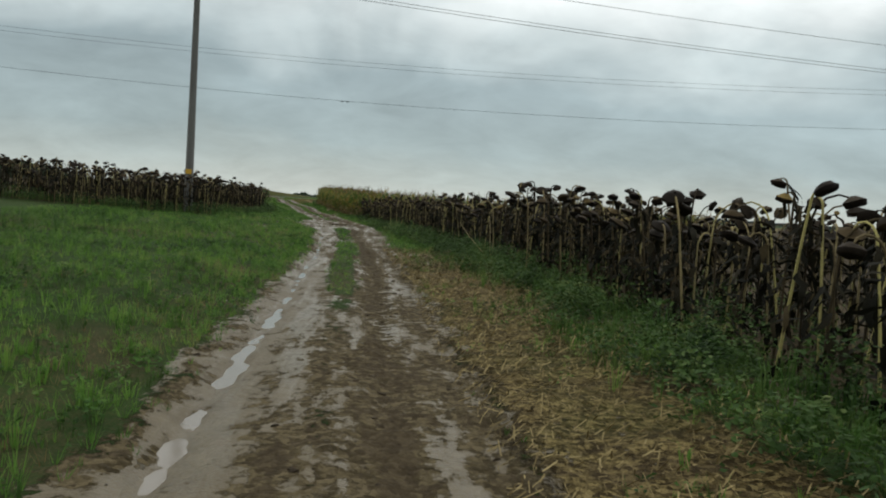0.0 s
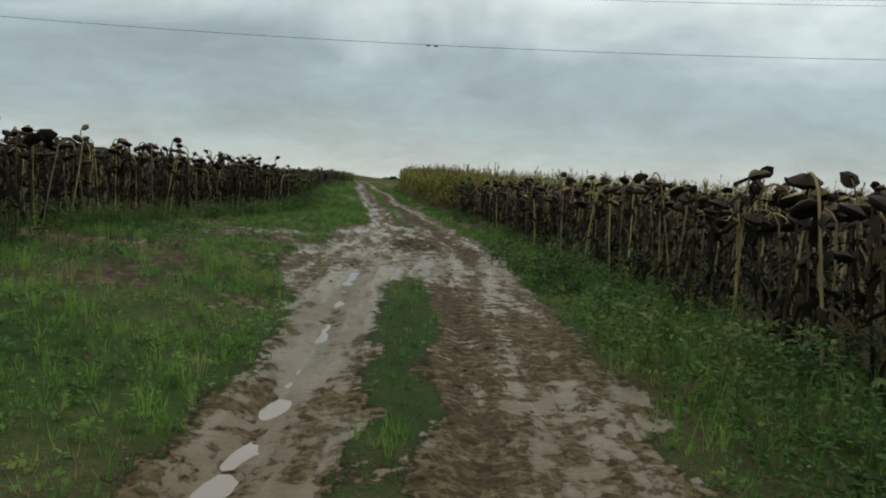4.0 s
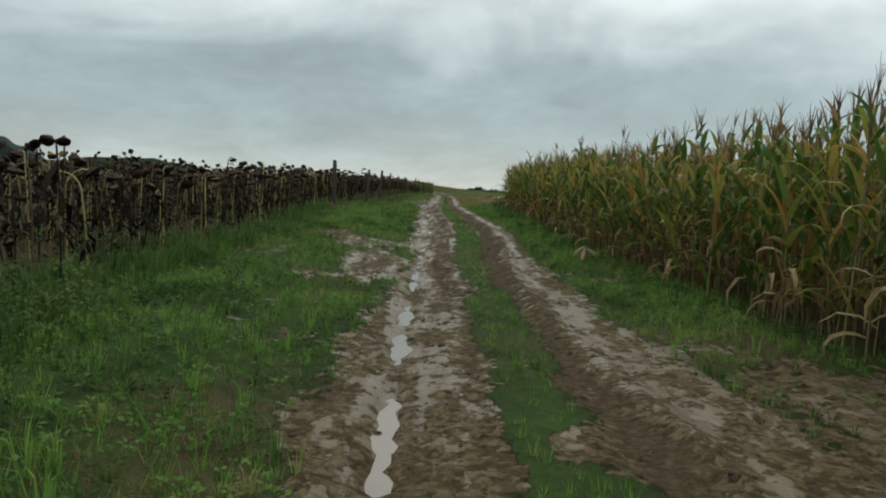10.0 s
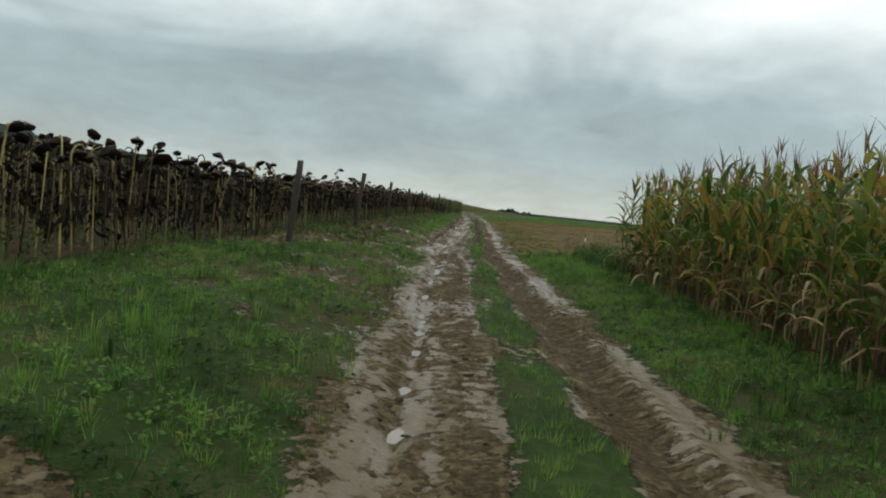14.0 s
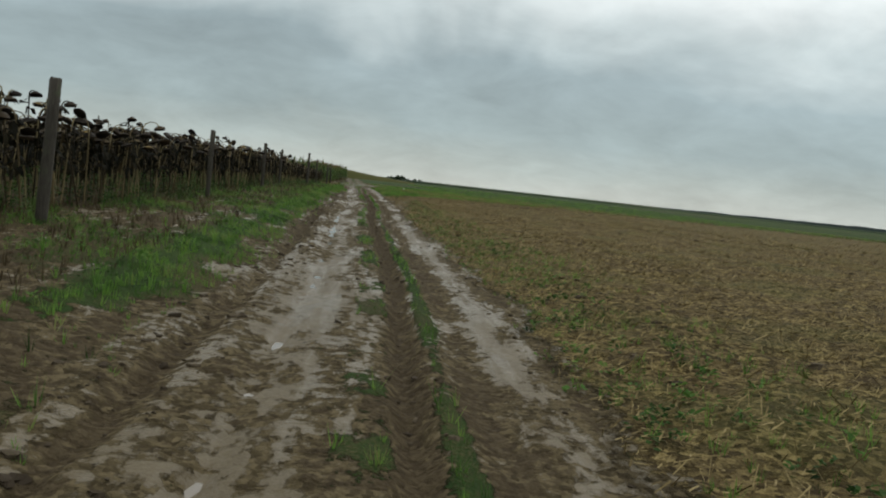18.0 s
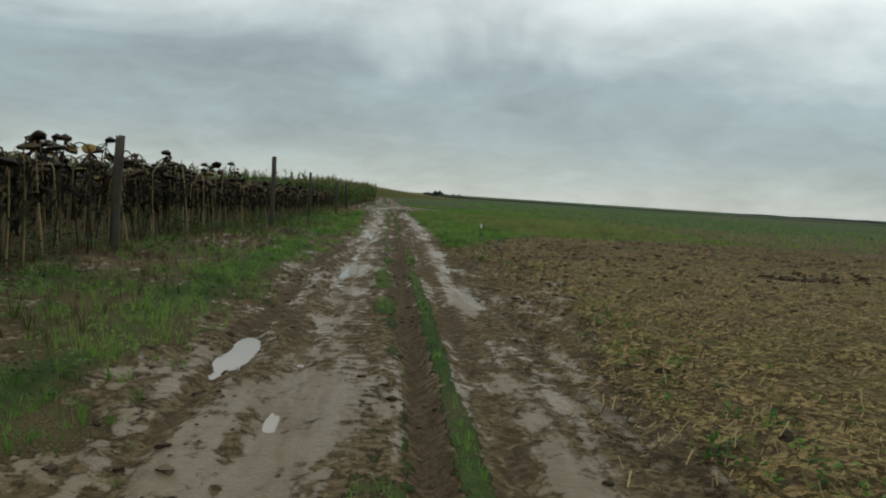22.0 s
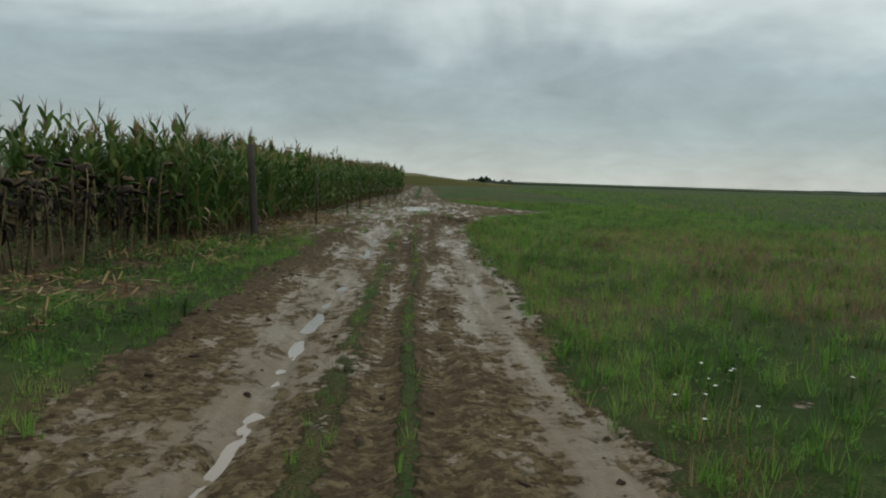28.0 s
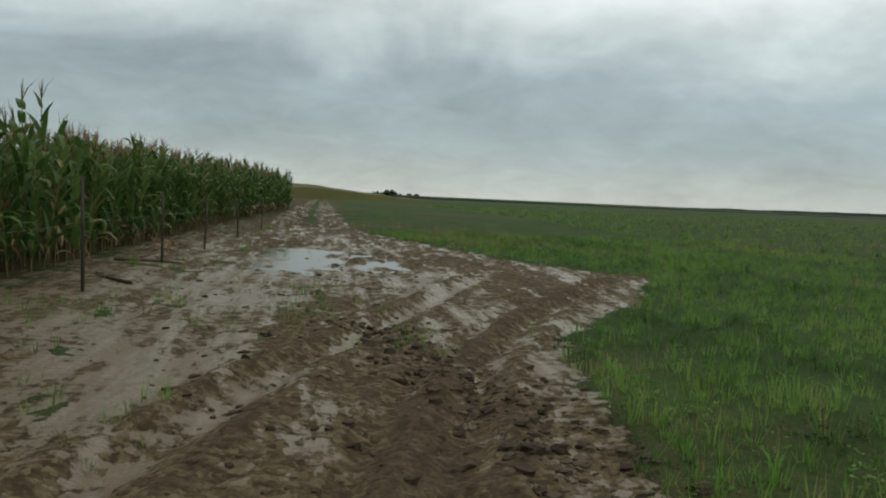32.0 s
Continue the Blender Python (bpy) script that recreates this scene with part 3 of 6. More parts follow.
    strip_green = lump(u + 2.4, 0.32) * (0.4 + 0.6 * sstep(fbm(x, y * 0.5, 1.6, 3, 36), 0.36, 0.55)) * span(y, (117, 0), (124, 1), (172, 1), (180, 0))
    side = side * (1 - 0.75 * strip_green)
    mud = np.maximum(mud, 0.8 * sstep(patch, 0.74 - 0.5 * side, 0.96 - 0.5 * side) * (side > 0.02))
    for su, sy, ru, ry in ((-1.65, 76.8, 0.75, 3.0), (2.3, 66.8, 1.5, 0.9), (2.6, 50.5, 1.2, 3.0)):
        spot = lump(np.hypot((u - su) / ru, (y - sy) / ry), 1.0)
        mud = np.maximum(mud, sstep(spot + 0.9 * (patch - 0.5), 0.35, 0.7))
    # tufts on the open mud by the maize
    tuft = F * sstep(fbm(x, y, 0.75, 3, 97), 0.66, 0.72) * (u < -1.3)
    mud = mud * (1 - 0.75 * tuft)
    # soil under the crops
    under = np.where(u < 0, sstep(lim - x, 0.0, 0.6) * (y > 33.5), sstep(x - right_edge(y), 0.3, 0.9) * (y < 107))
    mud = np.maximum(mud, under * (0.7 + 0.3 * sstep(fbm(x, y, 0.8, 3, 55), 0.3, 0.5)))
    # wheel ruts
    z_rut = -(A * 0.9 + B * 0.5 + C + D * 0.6 + E * 0.9 + F * 0.3 + G) * (0.045 * lump(v + 0.8, 0.34) + 0.05 * lump(v + 0.9, 0.09))
    z_rut = z_rut - (A * 0.6 + B * 0.5 + C * 0.4 + D * 0.3 + E * 0.6 + G) * 0.045 * lump(v - 0.8, 0.3)
    trench = A * 0.35 * lump(v - 0.38, 0.12) + C * 0.6 * lump(v - rr, 0.2) + D * (along(y, (112, 0.3), (124, 0.5), (131, 0.9), (143, 0.9), (152, 0.3)) * lump(v + 1.5, 0.1) + 0.95 * lump(v - 0.1, 0.11) + 0.4 * lump(v - 0.6, 0.16)) + E * 0.4 * (lump(v + 0.14, 0.13) + lump(v - 0.3, 0.13)) + B * 0.4 * lump(v - 0.95, 0.2)
    berm = C * lump(v - rr - 0.3, 0.1) + D * (along(y, (112, 0.2), (124, 0.4), (131, 0.8), (143, 0.8), (152, 0.25)) * (lump(v + 1.78, 0.14) + 0.8 * lump(v + 1.3, 0.12)) + 0.5 * lump(v - 0.3, 0.1)) + E * (0.9 * lump(u + 1.9, 0.26) + 0.4 * lump(v - 0.08, 0.08)) + A * 0.3 * lump(v + 1.2, 0.12)
    # wheel tracks that curve from the lane into the meadow
    curve_a = along(y, (206, 4.15), (211, 4.12), (213.4, 4.25), (215.8, 5.0), (219.3, 6.5), (223.5, 8.3))
    curve_b = along(y, (206, 5.45), (213.2, 5.65), (216, 6.4), (218.5, 7.6), (220.5, 8.8), (223.0, 10.4))
    on_turn = F * sstep(y, 207, 211) * sstep(-y, -224.5, -222.5)
    swing = (lump(x - curve_a, 0.16) + 0.8 * (lump(x - curve_b + 0.25, 0.13) + lump(x - curve_b - 0.3, 0.13))) * on_turn
    heap = (lump(x - curve_a - 0.36, 0.15) + lump(x - curve_a + 0.34, 0.13) + lump(x - curve_b, 0.12) + lump(x - curve_b - 0.62, 0.14)) * on_turn
    # a wheel track that leaves the lane for the stubble
    veer = lump(u - along(y, (160, 2.9), (166, 1.75), (171, 1.0), (176, 0.35)), 0.13) * span(y, (158, 0), (162, 1), (173, 1), (177, 0))
    z_rut = z_rut - 0.05 * veer - 0.1 * trench + 0.045 * berm - 0.07 * swing + 0.045 * heap + ((vnoise(x * 0.4, y, 1.3, 14) - 0.5) * 0.03 + (fbm(x, y * 0.6, 0.3, 3, 15, 0.65) - 0.5) * 0.07 + (fbm(x, y, 0.2, 2, 16, 0.6) - 0.5) * 0.055) * lump(v + 0.88, 0.3)
    cleat = np.sin((y + 0.5 * np.abs(u)) * 2 * math.pi / 0.3 + 3 * vnoise(x, y, 1.2, 9)) * 0.004 * (lump(v + 0.8, 0.35) + lump(v - 0.85, 0.4)) * (1 - 0.8 * lump(v + 0.88, 0.2)) * sstep(vnoise(x, y, 2.0, 12), 0.35, 0.6)
    churn = 0.55 * (fbm(x, y * 0.75, 0.34, 4, 41, 0.66) - 0.5) + 0.75 * (fbm(v, y * 0.22, 0.3, 3, 45, 0.6) - 0.5)
    clods = np.maximum(fbm(x, y, 0.21, 3, 47, 0.62) - 0.55, 0) * 0.38
    broken = 0.45 + 0.75 * sstep(fbm(v * 0.5, y, 2.4, 2, 58), 0.34, 0.6)
    # pale wet silt lies low, dark churned soil stands proud and in fresh ruts
    pale = 0.455 + 0.5 * (fbm(x, y * 0.5, 1.4, 3, 77, 0.6) - 0.5) - 0.25 * churn
    pale = pale + A * (0.29 * lump(v + 0.8, 0.36) + 0.12 * lump(v - 0.85, 0.26) - 0.12 * lump(v - 0.36, 0.15))
    pale = pale + B * (0.21 + 0.1 * lump(v + 0.8, 0.5) - 0.5 * lump(np.hypot((u + 0.05) / 0.5, (y - 41.2) / 1.7), 1.0) - 0.3 * lump(v - 0.95, 0.2))
    pale = pale + C * (along(y, (50, 0.22), (72, 0.22), (80, 0.06), (108, 0.06), (114, 0.18)) * lump(v + 0.95, 0.34) + along(y, (50, 0.08), (72, 0.08), (80, -0.04), (114, 0.0)) * lump(v + 0.5, 0.25) + along(y, (74, 0), (80, 0.16), (110, 0.16), (116, 0)) * (lump(v + 1.12, 0.12) + 0.9 * lump(v + 0.22, 0.08)) - 0.3 * lump(v - rr, 0.2) + 0.26 * broken * lump(v - rr - 0.46, 0.17))
    pale = pale + D * (0.2 * lump(v + 0.72, 0.34) - 0.22 * lump(v + 1.5, 0.1) + 0.08 * lump(v + 1.75, 0.14) - 0.45 * lump(v - 0.1, 0.12) - 0.16 * lump(v - 0.6, 0.13) + 0.3 * broken * lump(v - 0.95, 0.15) + 0.08 * lump(v + 1.3, 0.2))
    pale = pale + E * (0.3 * lump(v + 0.95, 0.36) - 0.2 * lump(v - 0.12, 0.45) + 0.16 * (lump(v + 0.14, 0.1) + lump(v - 0.3, 0.1)) + 0.34 * (0.45 + 0.55 * broken) * lump(v - 0.96, 0.24) - 0.22 * lump(u + 1.95, 0.24))
    pale = pale + F * (0.05 - 0.3 * lump(x - curve_b - 0.05, 0.34) * on_turn - 0.16 * heap + 0.16 * swing * lump(x - curve_a, 0.5) + 0.16 * lump(np.hypot((x - 3.6) / 2.0, (y - 219) / 6), 1.0) - 0.1 * sstep(-u, 1.6, 2.4) * sstep(-y, -216, -211))
    pale = pale - 0.4 * veer
    outer = sstep(np.abs(u), 1.5, 2.4) * (1 - F)
    pale = pale - outer * along(y, (0, 0.16), (20, 0.2), (30, 0.25), (45, 0.2), (60, 0.18), (72, 0.0), (90, 0.08), (112, 0.06), (128, 0.08), (138, 0.1), (160, 0.08), (200, 0.2)) - 0.8 * under
    firm = 1 - 0.75 * sstep(pale, 0.35, 0.75)
    rough_z = mud * ((0.3 + 0.7 * firm) * churn * 0.07 + firm * clods * 0.4 + cleat) + (1 - mud) * (fbm(x, y, 0.5, 3, 43) - 0.3) * 0.07
    # general lie of the land
    ll = along(y, (-20, 0.035), (40, 0.034), (60, 0.022), (110, 0.014), (160, 0.014), (185, 0.02), (240, 0.014))
    lr = along(y, (-20, 0.0), (40, -0.012), (60, -0.005), (112, 0.01), (130, 0.03), (160, 0.03), (180, 0.018), (230, 0.01))
    bl = along(y, (-20, 0.14), (30, 0.16), (50, 0.14), (60, 0.2), (92, 0.16), (115, 0.18), (165, 0.16), (185, 0.05), (200, 0.06), (240, 0.12))
    br = along(y, (-20, 0.1), (40, 0.06), (60, 0.04), (112, 0.12), (165, 0.1), (190, 0.08), (240, 0.05))
    out_l, out_r = np.clip(-u - 1.5, 0, None), np.clip(u - 1.4, 0, None)
    lie = bl * sstep(out_l, 0.0, 1.4) + br * sstep(out_r, 0.0, 1.3)
    lie = lie + ll * 45 * (1 - np.exp(-out_l / 45)) + lr * 22 * (1 - np.exp(-out_r / 22)) * np.exp(-out_r / 160)
    z = track_z(y) + lie + near * (inside * z_rut + rough_z) + (1 - near) * (fbm(x, y, 4.0, 3, 3) - 0.5) * 0.08
    mat_lumps = (fbm(x * 0.8, y, 0.55, 3, 83, 0.6) - 0.5) * 0.16 + (fbm(x, y * 0.4, 2.6, 2, 84) - 0.5) * 0.16
    z = z + mat_lumps * sstep(u, 1.5, 2.4) * sstep(-u, -19, -15) * span(y, (111, 0), (115, 1), (172, 1), (177, 0))
    # hollow with standing water at the far crossing
    pond = np.maximum(lump(np.hypot((x - 5.0) / 1.9, (y - 227.0) / 4.6), 1.0), lump(np.hypot((x - 6.6) / 1.3, (y - 225.5) / 3.0), 1.0))
    z = z + F * pond * (fbm(x, y * 0.8, 0.5, 3, 85, 0.65) - 0.5) * 0.17
    z = z - 0.13 * pond - 0.05 * lump(np.hypot((x - 9.4) / 2.0, (y - 222.7) / 0.9), 1.0)
    hollow = lump(np.hypot((u + 1.42) / 0.2, (y - 152.4) / 0.85), 1.0)
    z = z - 0.1 * hollow
    mud, pale = np.maximum(mud, sstep(hollow, 0.1, 0.5)), pale + 0.2 * hollow
    stub = sstep(u + wob * 2.0, 0.95, 1.75) * sstep(y, 110.0, 114.0) * sstep(-(y - 2.0 * np.clip(u - 1, 0, 4.6) + wob * 3), -168.0, -165.8)
    stub = stub * (1 - 0.35 * sstep(fbm(x, y, 1.2, 3, 88), 0.6, 0.72) * sstep(-u, -4.5, -2.5))
    torn = stub * sstep(y - 1.2 * np.clip(u - 1, 0, 4.6), 153.0, 161.0)
    mud = np.maximum(mud, torn * (0.2 + 0.4 * sstep(fbm(x, y, 0.9, 3, 66), 0.35, 0.55)))
    pale = pale - 0.16 * torn
    stub = np.maximum(stub, span(y, (0, 0), (4, 1), (14, 1), (20, 0)) * sstep(u + wob, 0.85, 1.3) * sstep(-u + wob, -3.0, -2.4) * (0.6 + 0.4 * sstep(patch, 0.35, 0.55)))
    mud = np.where((y < 21) & (u > 0.8), mud * (1 - 0.7 * stub), mud)
    stub = np.maximum(stub, 0.5 * sstep(-u, 6.0, 8.0) * sstep(-y, -26, -20) * sstep(-u, -60, -50))
    dry = 0.16 + 1.3 * (fbm(x, y, 2.6, 4, 71) - 0.42) + along(y, (0, 0.0), (60, 0.0), (95, 0.12), (110, 0.14), (165, 0.12), (190, 0.08)) * (u < 0)
    dry = dry + (0.32 - 0.75 * strip_green) * span(y, (104, 0), (112, 1), (170, 1), (182, 0)) * (u < -1.2)
    dry = dry + (u > 3.0) * (y > 168) * (1.2 * (fbm(x, y, 7.0, 3, 72) - 0.5) + 0.62 * sstep(u, 3.5, 5.5) * span(y, (174, 0), (180, 1), (206, 1), (214, 0))) + 0.25 * lump(np.abs(u) - 1.7, 0.5)
    return z, mud, pale, stub, dry, under


# ---------------------------------------------------------------- ground, one sheet to the horizon
def build_ground():
    us = np.concatenate([-np.array([3000, 1500, 800, 450, 260, 150, 95, 65, 45, 32, 24, 18, 14, 11.5, 9.5, 8.2]), np.arange(-7.4, -4.0, 0.24), np.arange(-4.0, -2.3, 0.1), np.arange(-2.3, 2.3, 0.05),
                         np.arange(2.3, 4.0, 0.1), np.arange(4.0, 7.5, 0.22), np.arange(7.5, 16.0, 0.4), np.array([16.5, 17.5, 19, 21, 24, 32, 45, 65, 95, 150, 260, 450, 800, 1500, 3000])])
    ys = np.concatenate([-np.array([3000, 1200, 500, 200, 90, 45, 25, 14, 9]), np.arange(-6.0, 243.0, 0.13), np.arange(243, 268, 0.5),
                         np.array([270, 275, 282, 292, 305, 325, 350, 390, 450, 550, 750, 1100, 1800, 3000])])
    U, Y = np.meshgrid(us, ys)
    X = track_x(Y) + U
    z, mud, pale, stub, dry, _ = ground_at(X.ravel(), Y.ravel())
    across = across_at(X.ravel(), Y.ravel())
    nu, ny = len(us), len(ys)
    i = (np.arange(ny - 1)[:, None] * nu + np.arange(nu - 1)[None, :]).ravel()
    tris = np.concatenate([np.stack([i, i + 1, i + nu + 1], 1), np.stack([i, i + nu + 1, i + nu], 1)])
    me = mesh_of("ground", np.stack([X.ravel(), Y.ravel(), z], 1), tris, M_GROUND, attrs={"mud": mud, "pale": pale, "stubble": stub, "dry": dry, "across": across, "lug": cleats_at(across, Y.ravel())})
    return tagged(new("ground", me), "rutted muddy farm track with grassy verges and open fields", "ground", kind="structure")


def build_water():
    """Standing water in the ruts: a sheet that shows where the mud dips below it."""
    def sheet(name, y0, y1, u0, u1, level, label):
        ys, us = np.arange(y0, y1, 0.25), np.linspace(u0, u1, 8)
        U, Y = np.meshgrid(us, ys)
        X = track_x(Y) + U
        lv = level + track_z(Y)
        nu = len(us)
        i = (np.arange(len(ys) - 1)[:, None] * nu + np.arange(nu - 1)[None, :]).ravel()
        tris = np.concatenate([np.stack([i, i + 1, i + nu + 1], 1), np.stack([i, i + nu + 1, i + nu], 1)])
        me = mesh_of(name, np.stack([X.ravel(), Y.ravel(), lv.ravel()], 1), tris, M_WATER)
        tagged(new(name, me), label, "water", kind="structure")

    rut = "shallow muddy rainwater standing in a wheel rut"
    for y0, y1, share in ((-2, 34, 0.6), (34, 52, 0.4), (52, 64, 0.55), (64, 82, 0.6), (82, 98, 0.35), (98, 112, 0.35), (112, 130, 0.35), (130, 150, 0.4), (150, 172, 0.4), (172, 206, 0.55)):
        yy, uu = np.meshgrid(np.arange(y0, y1, 0.2), np.linspace(-1.2, -0.5, 15), indexing="ij")
        bed = ground_at(track_x(yy) + uu, yy)[0] - track_z(yy)
        sheet("water", y0, y1, -1.3, -0.45, float(np.quantile(bed.min(1), share)), rut)
    yy, uu = np.meshgrid(np.arange(206, 216, 0.2), np.linspace(-1.2, -0.5, 15), indexing="ij")
    bed = ground_at(track_x(yy) + uu, yy)[0] - track_z(yy)
    sheet("water", 206, 216, -1.35, -0.4, float(np.quantile(bed.min(1), 0.42)), rut)
    yy, uu = np.meshgrid(np.arange(151.6, 153.4, 0.2), np.linspace(-1.5, -1.3, 5), indexing="ij")
    bed = ground_at(track_x(yy) + uu, yy)[0] - track_z(yy)
    sheet("water", 150.6, 154.2, -1.72, -1.12, float(np.quantile(bed, 0.6)) + 0.012, "small muddy puddle beside the wheel ruts")
    sheet("water", 219, 235, -1.8, 3.2, -0.085, "wide shallow puddle of rainwater on churned mud")
    sheet("water", 220, 226, 3.2, 6.6, -0.045, "shallow rainwater in turning tracks across the meadow edge")


build_ground()
build_water()


# ---------------------------------------------------------------- plants
def bent(length, lean, droop, n, heading, start=(0, 0, 0), hang=1.0):
    """Points of a stem or leaf that leaves at an angle from upright and bends over."""
    p, a, pts = np.array(start, float), lean, [np.array(start, float)]
    for k in range(n):
        a += droop / n * (0.5 + hang * k / n)
        p = p + length / n * np.array((math.sin(a) * math.cos(heading), math.sin(a) * math.sin(heading), math.cos(a)))
        pts.append(p)
    return np.array(pts)


def ribbon(points, widths, side):
    """A flat strip, two corners a step, closing to a point."""
    pts, s = np.asarray(points, float), np.asarray(side, float)
    vs, fs = [], []
    for q, w in zip(pts[:-1], widths):
        vs += [q - s * w, q + s * w]
    vs.append(pts[-1])
    n = len(pts) - 1
    for i in range(n - 1):
        a = 2 * i
        fs += [(a, a + 1, a + 3), (a, a + 3, a + 2)]
    fs.append((2 * n - 2, 2 * n - 1, 2 * n))
    return np.array(vs), np.array(fs)


def sunflower_template(rng, fine=2, low=0.3, tall=0.3):
    """A dead sunflower: pieces by kind, root at the origin. fine: 2 beside the track, 1 behind, 0 deep in the field."""
    upright = rng.random() < tall
    H, hd = rng.uniform(1.45, 1.72) if upright else rng.uniform(1.1, 1.45), rng.uniform(0, 6.283)
    n, sides = (7, 5) if fine == 2 else (3, 3)
    k_neck = (6, 4, 3)[2 - fine]
    stem = bent(H * 0.9, rng.uniform(-0.05, 0.07), rng.uniform(0.02, 0.12), n, hd)
    neck = bent(rng.uniform(0.1, 0.16) if upright else rng.uniform(0.24, 0.44), 0.15, rng.choice((rng.uniform(2.8, 3.8), rng.uniform(2.8, 3.8), rng.uniform(1.0, 2.6))), k_neck, hd, stem[-1], 0.6)[1:]
    pts = np.concatenate([stem, neck])
    rad = np.concatenate([np.linspace(0.015, 0.011, n + 1), np.linspace(0.011, 0.009, k_neck)])
    pieces = [("stem", tube(pts, rad, sides, fine == 2), 0)]
    tip, d = pts[-1], pts[-1] - pts[-2]
    d = 0.55 * d / np.linalg.norm(d) + np.array((rng.uniform(-0.3, 0.3), rng.uniform(-0.3, 0.3), -0.75))
    d = d / np.linalg.norm(d)
    a = np.cross(d, (1.0, 0.2, 0.1) if abs(d[0]) < 0.9 else (0.1, 1.0, 0.2))
    a /= np.linalg.norm(a)
    b = np.cross(d, a)
    R, seg = rng.uniform(0.065, 0.095) if upright else rng.uniform(0.08, 0.13), (12, 7, 6)[2 - fine]
    rings = [(0.15, -0.02), (0.65, -0.008), (1.0, 0.026), (0.92, 0.062), (0.5, 0.06)] if fine == 2 else [(0.25, -0.018), (1.0, 0.022), (0.85, 0.06)]
    vs, fs = [], []
    for rr, dd in rings:
        for k in range(seg):
            w = 2 * math.pi * k / seg
            vs.append(tip + d * (dd + rng.uniform(-0.006, 0.006)) + R * rr * (1 + 0.13 * rng.uniform(-1, 1)) * (a * math.cos(w) + b * math.sin(w)))
    for i in range(len(rings) - 1):
        for k in range(seg):
            p, q = i * seg + k, i * seg + (k + 1) % seg
            fs += [(p, q, q + seg), (p, q + seg, p + seg)]
    cut = 2 * seg if fine == 2 else seg
    back, face = [f for f in fs if min(f) < cut], [f for f in fs if min(f) >= cut]
    top, last = len(vs), (len(rings) - 1) * seg
    vs.append(tip + d * 0.045)
    face += [(last + k, last + (k + 1) % seg, top) for k in range(seg)]
    pieces += [("head", (np.array(vs), np.array(face)), 2), ("bract_cup", (np.array(vs), np.array(back)), 3)]
    for k in range((rng.randint(11, 15), 9, 7)[2 - fine] + (0 if low >= 0.2 or not fine else 3 if fine == 2 else 7)):
        h = rng.uniform(low, 1.0) if fine else rng.uniform(0.06, 1.0)
        root = pts[0] + (pts[n] - pts[0]) * h
        w = rng.uniform(0, 6.283)
        lp = bent(rng.uniform(0.16, 0.34), rng.uniform(1.3, 2.5), rng.uniform(0.6, 1.5), 4 if fine == 2 else 3, w, root)
        lp[1:] += np.array([[rng.uniform(-0.035, 0.035) for _ in range(3)] for _ in lp[1:]])
        tw = w + 1.57 + rng.uniform(-0.6, 0.6)
        side = (math.cos(tw), math.sin(tw), rng.uniform(-0.5, 0.5))
        wide = rng.uniform(0.014, 0.044) * (1 if fine else 1.9)
        if fine == 2:
            leaf = strip(lp, wide * np.array([0.12, 0.7, 1.0, 0.75, 0.1]), side, rng.uniform(-0.9, 0.9))
        else:
            leaf = ribbon(lp, wide * np.array([0.3, 1.0, 0.8]), side)
        pieces.append(("leaf", leaf, 1))
    return pieces


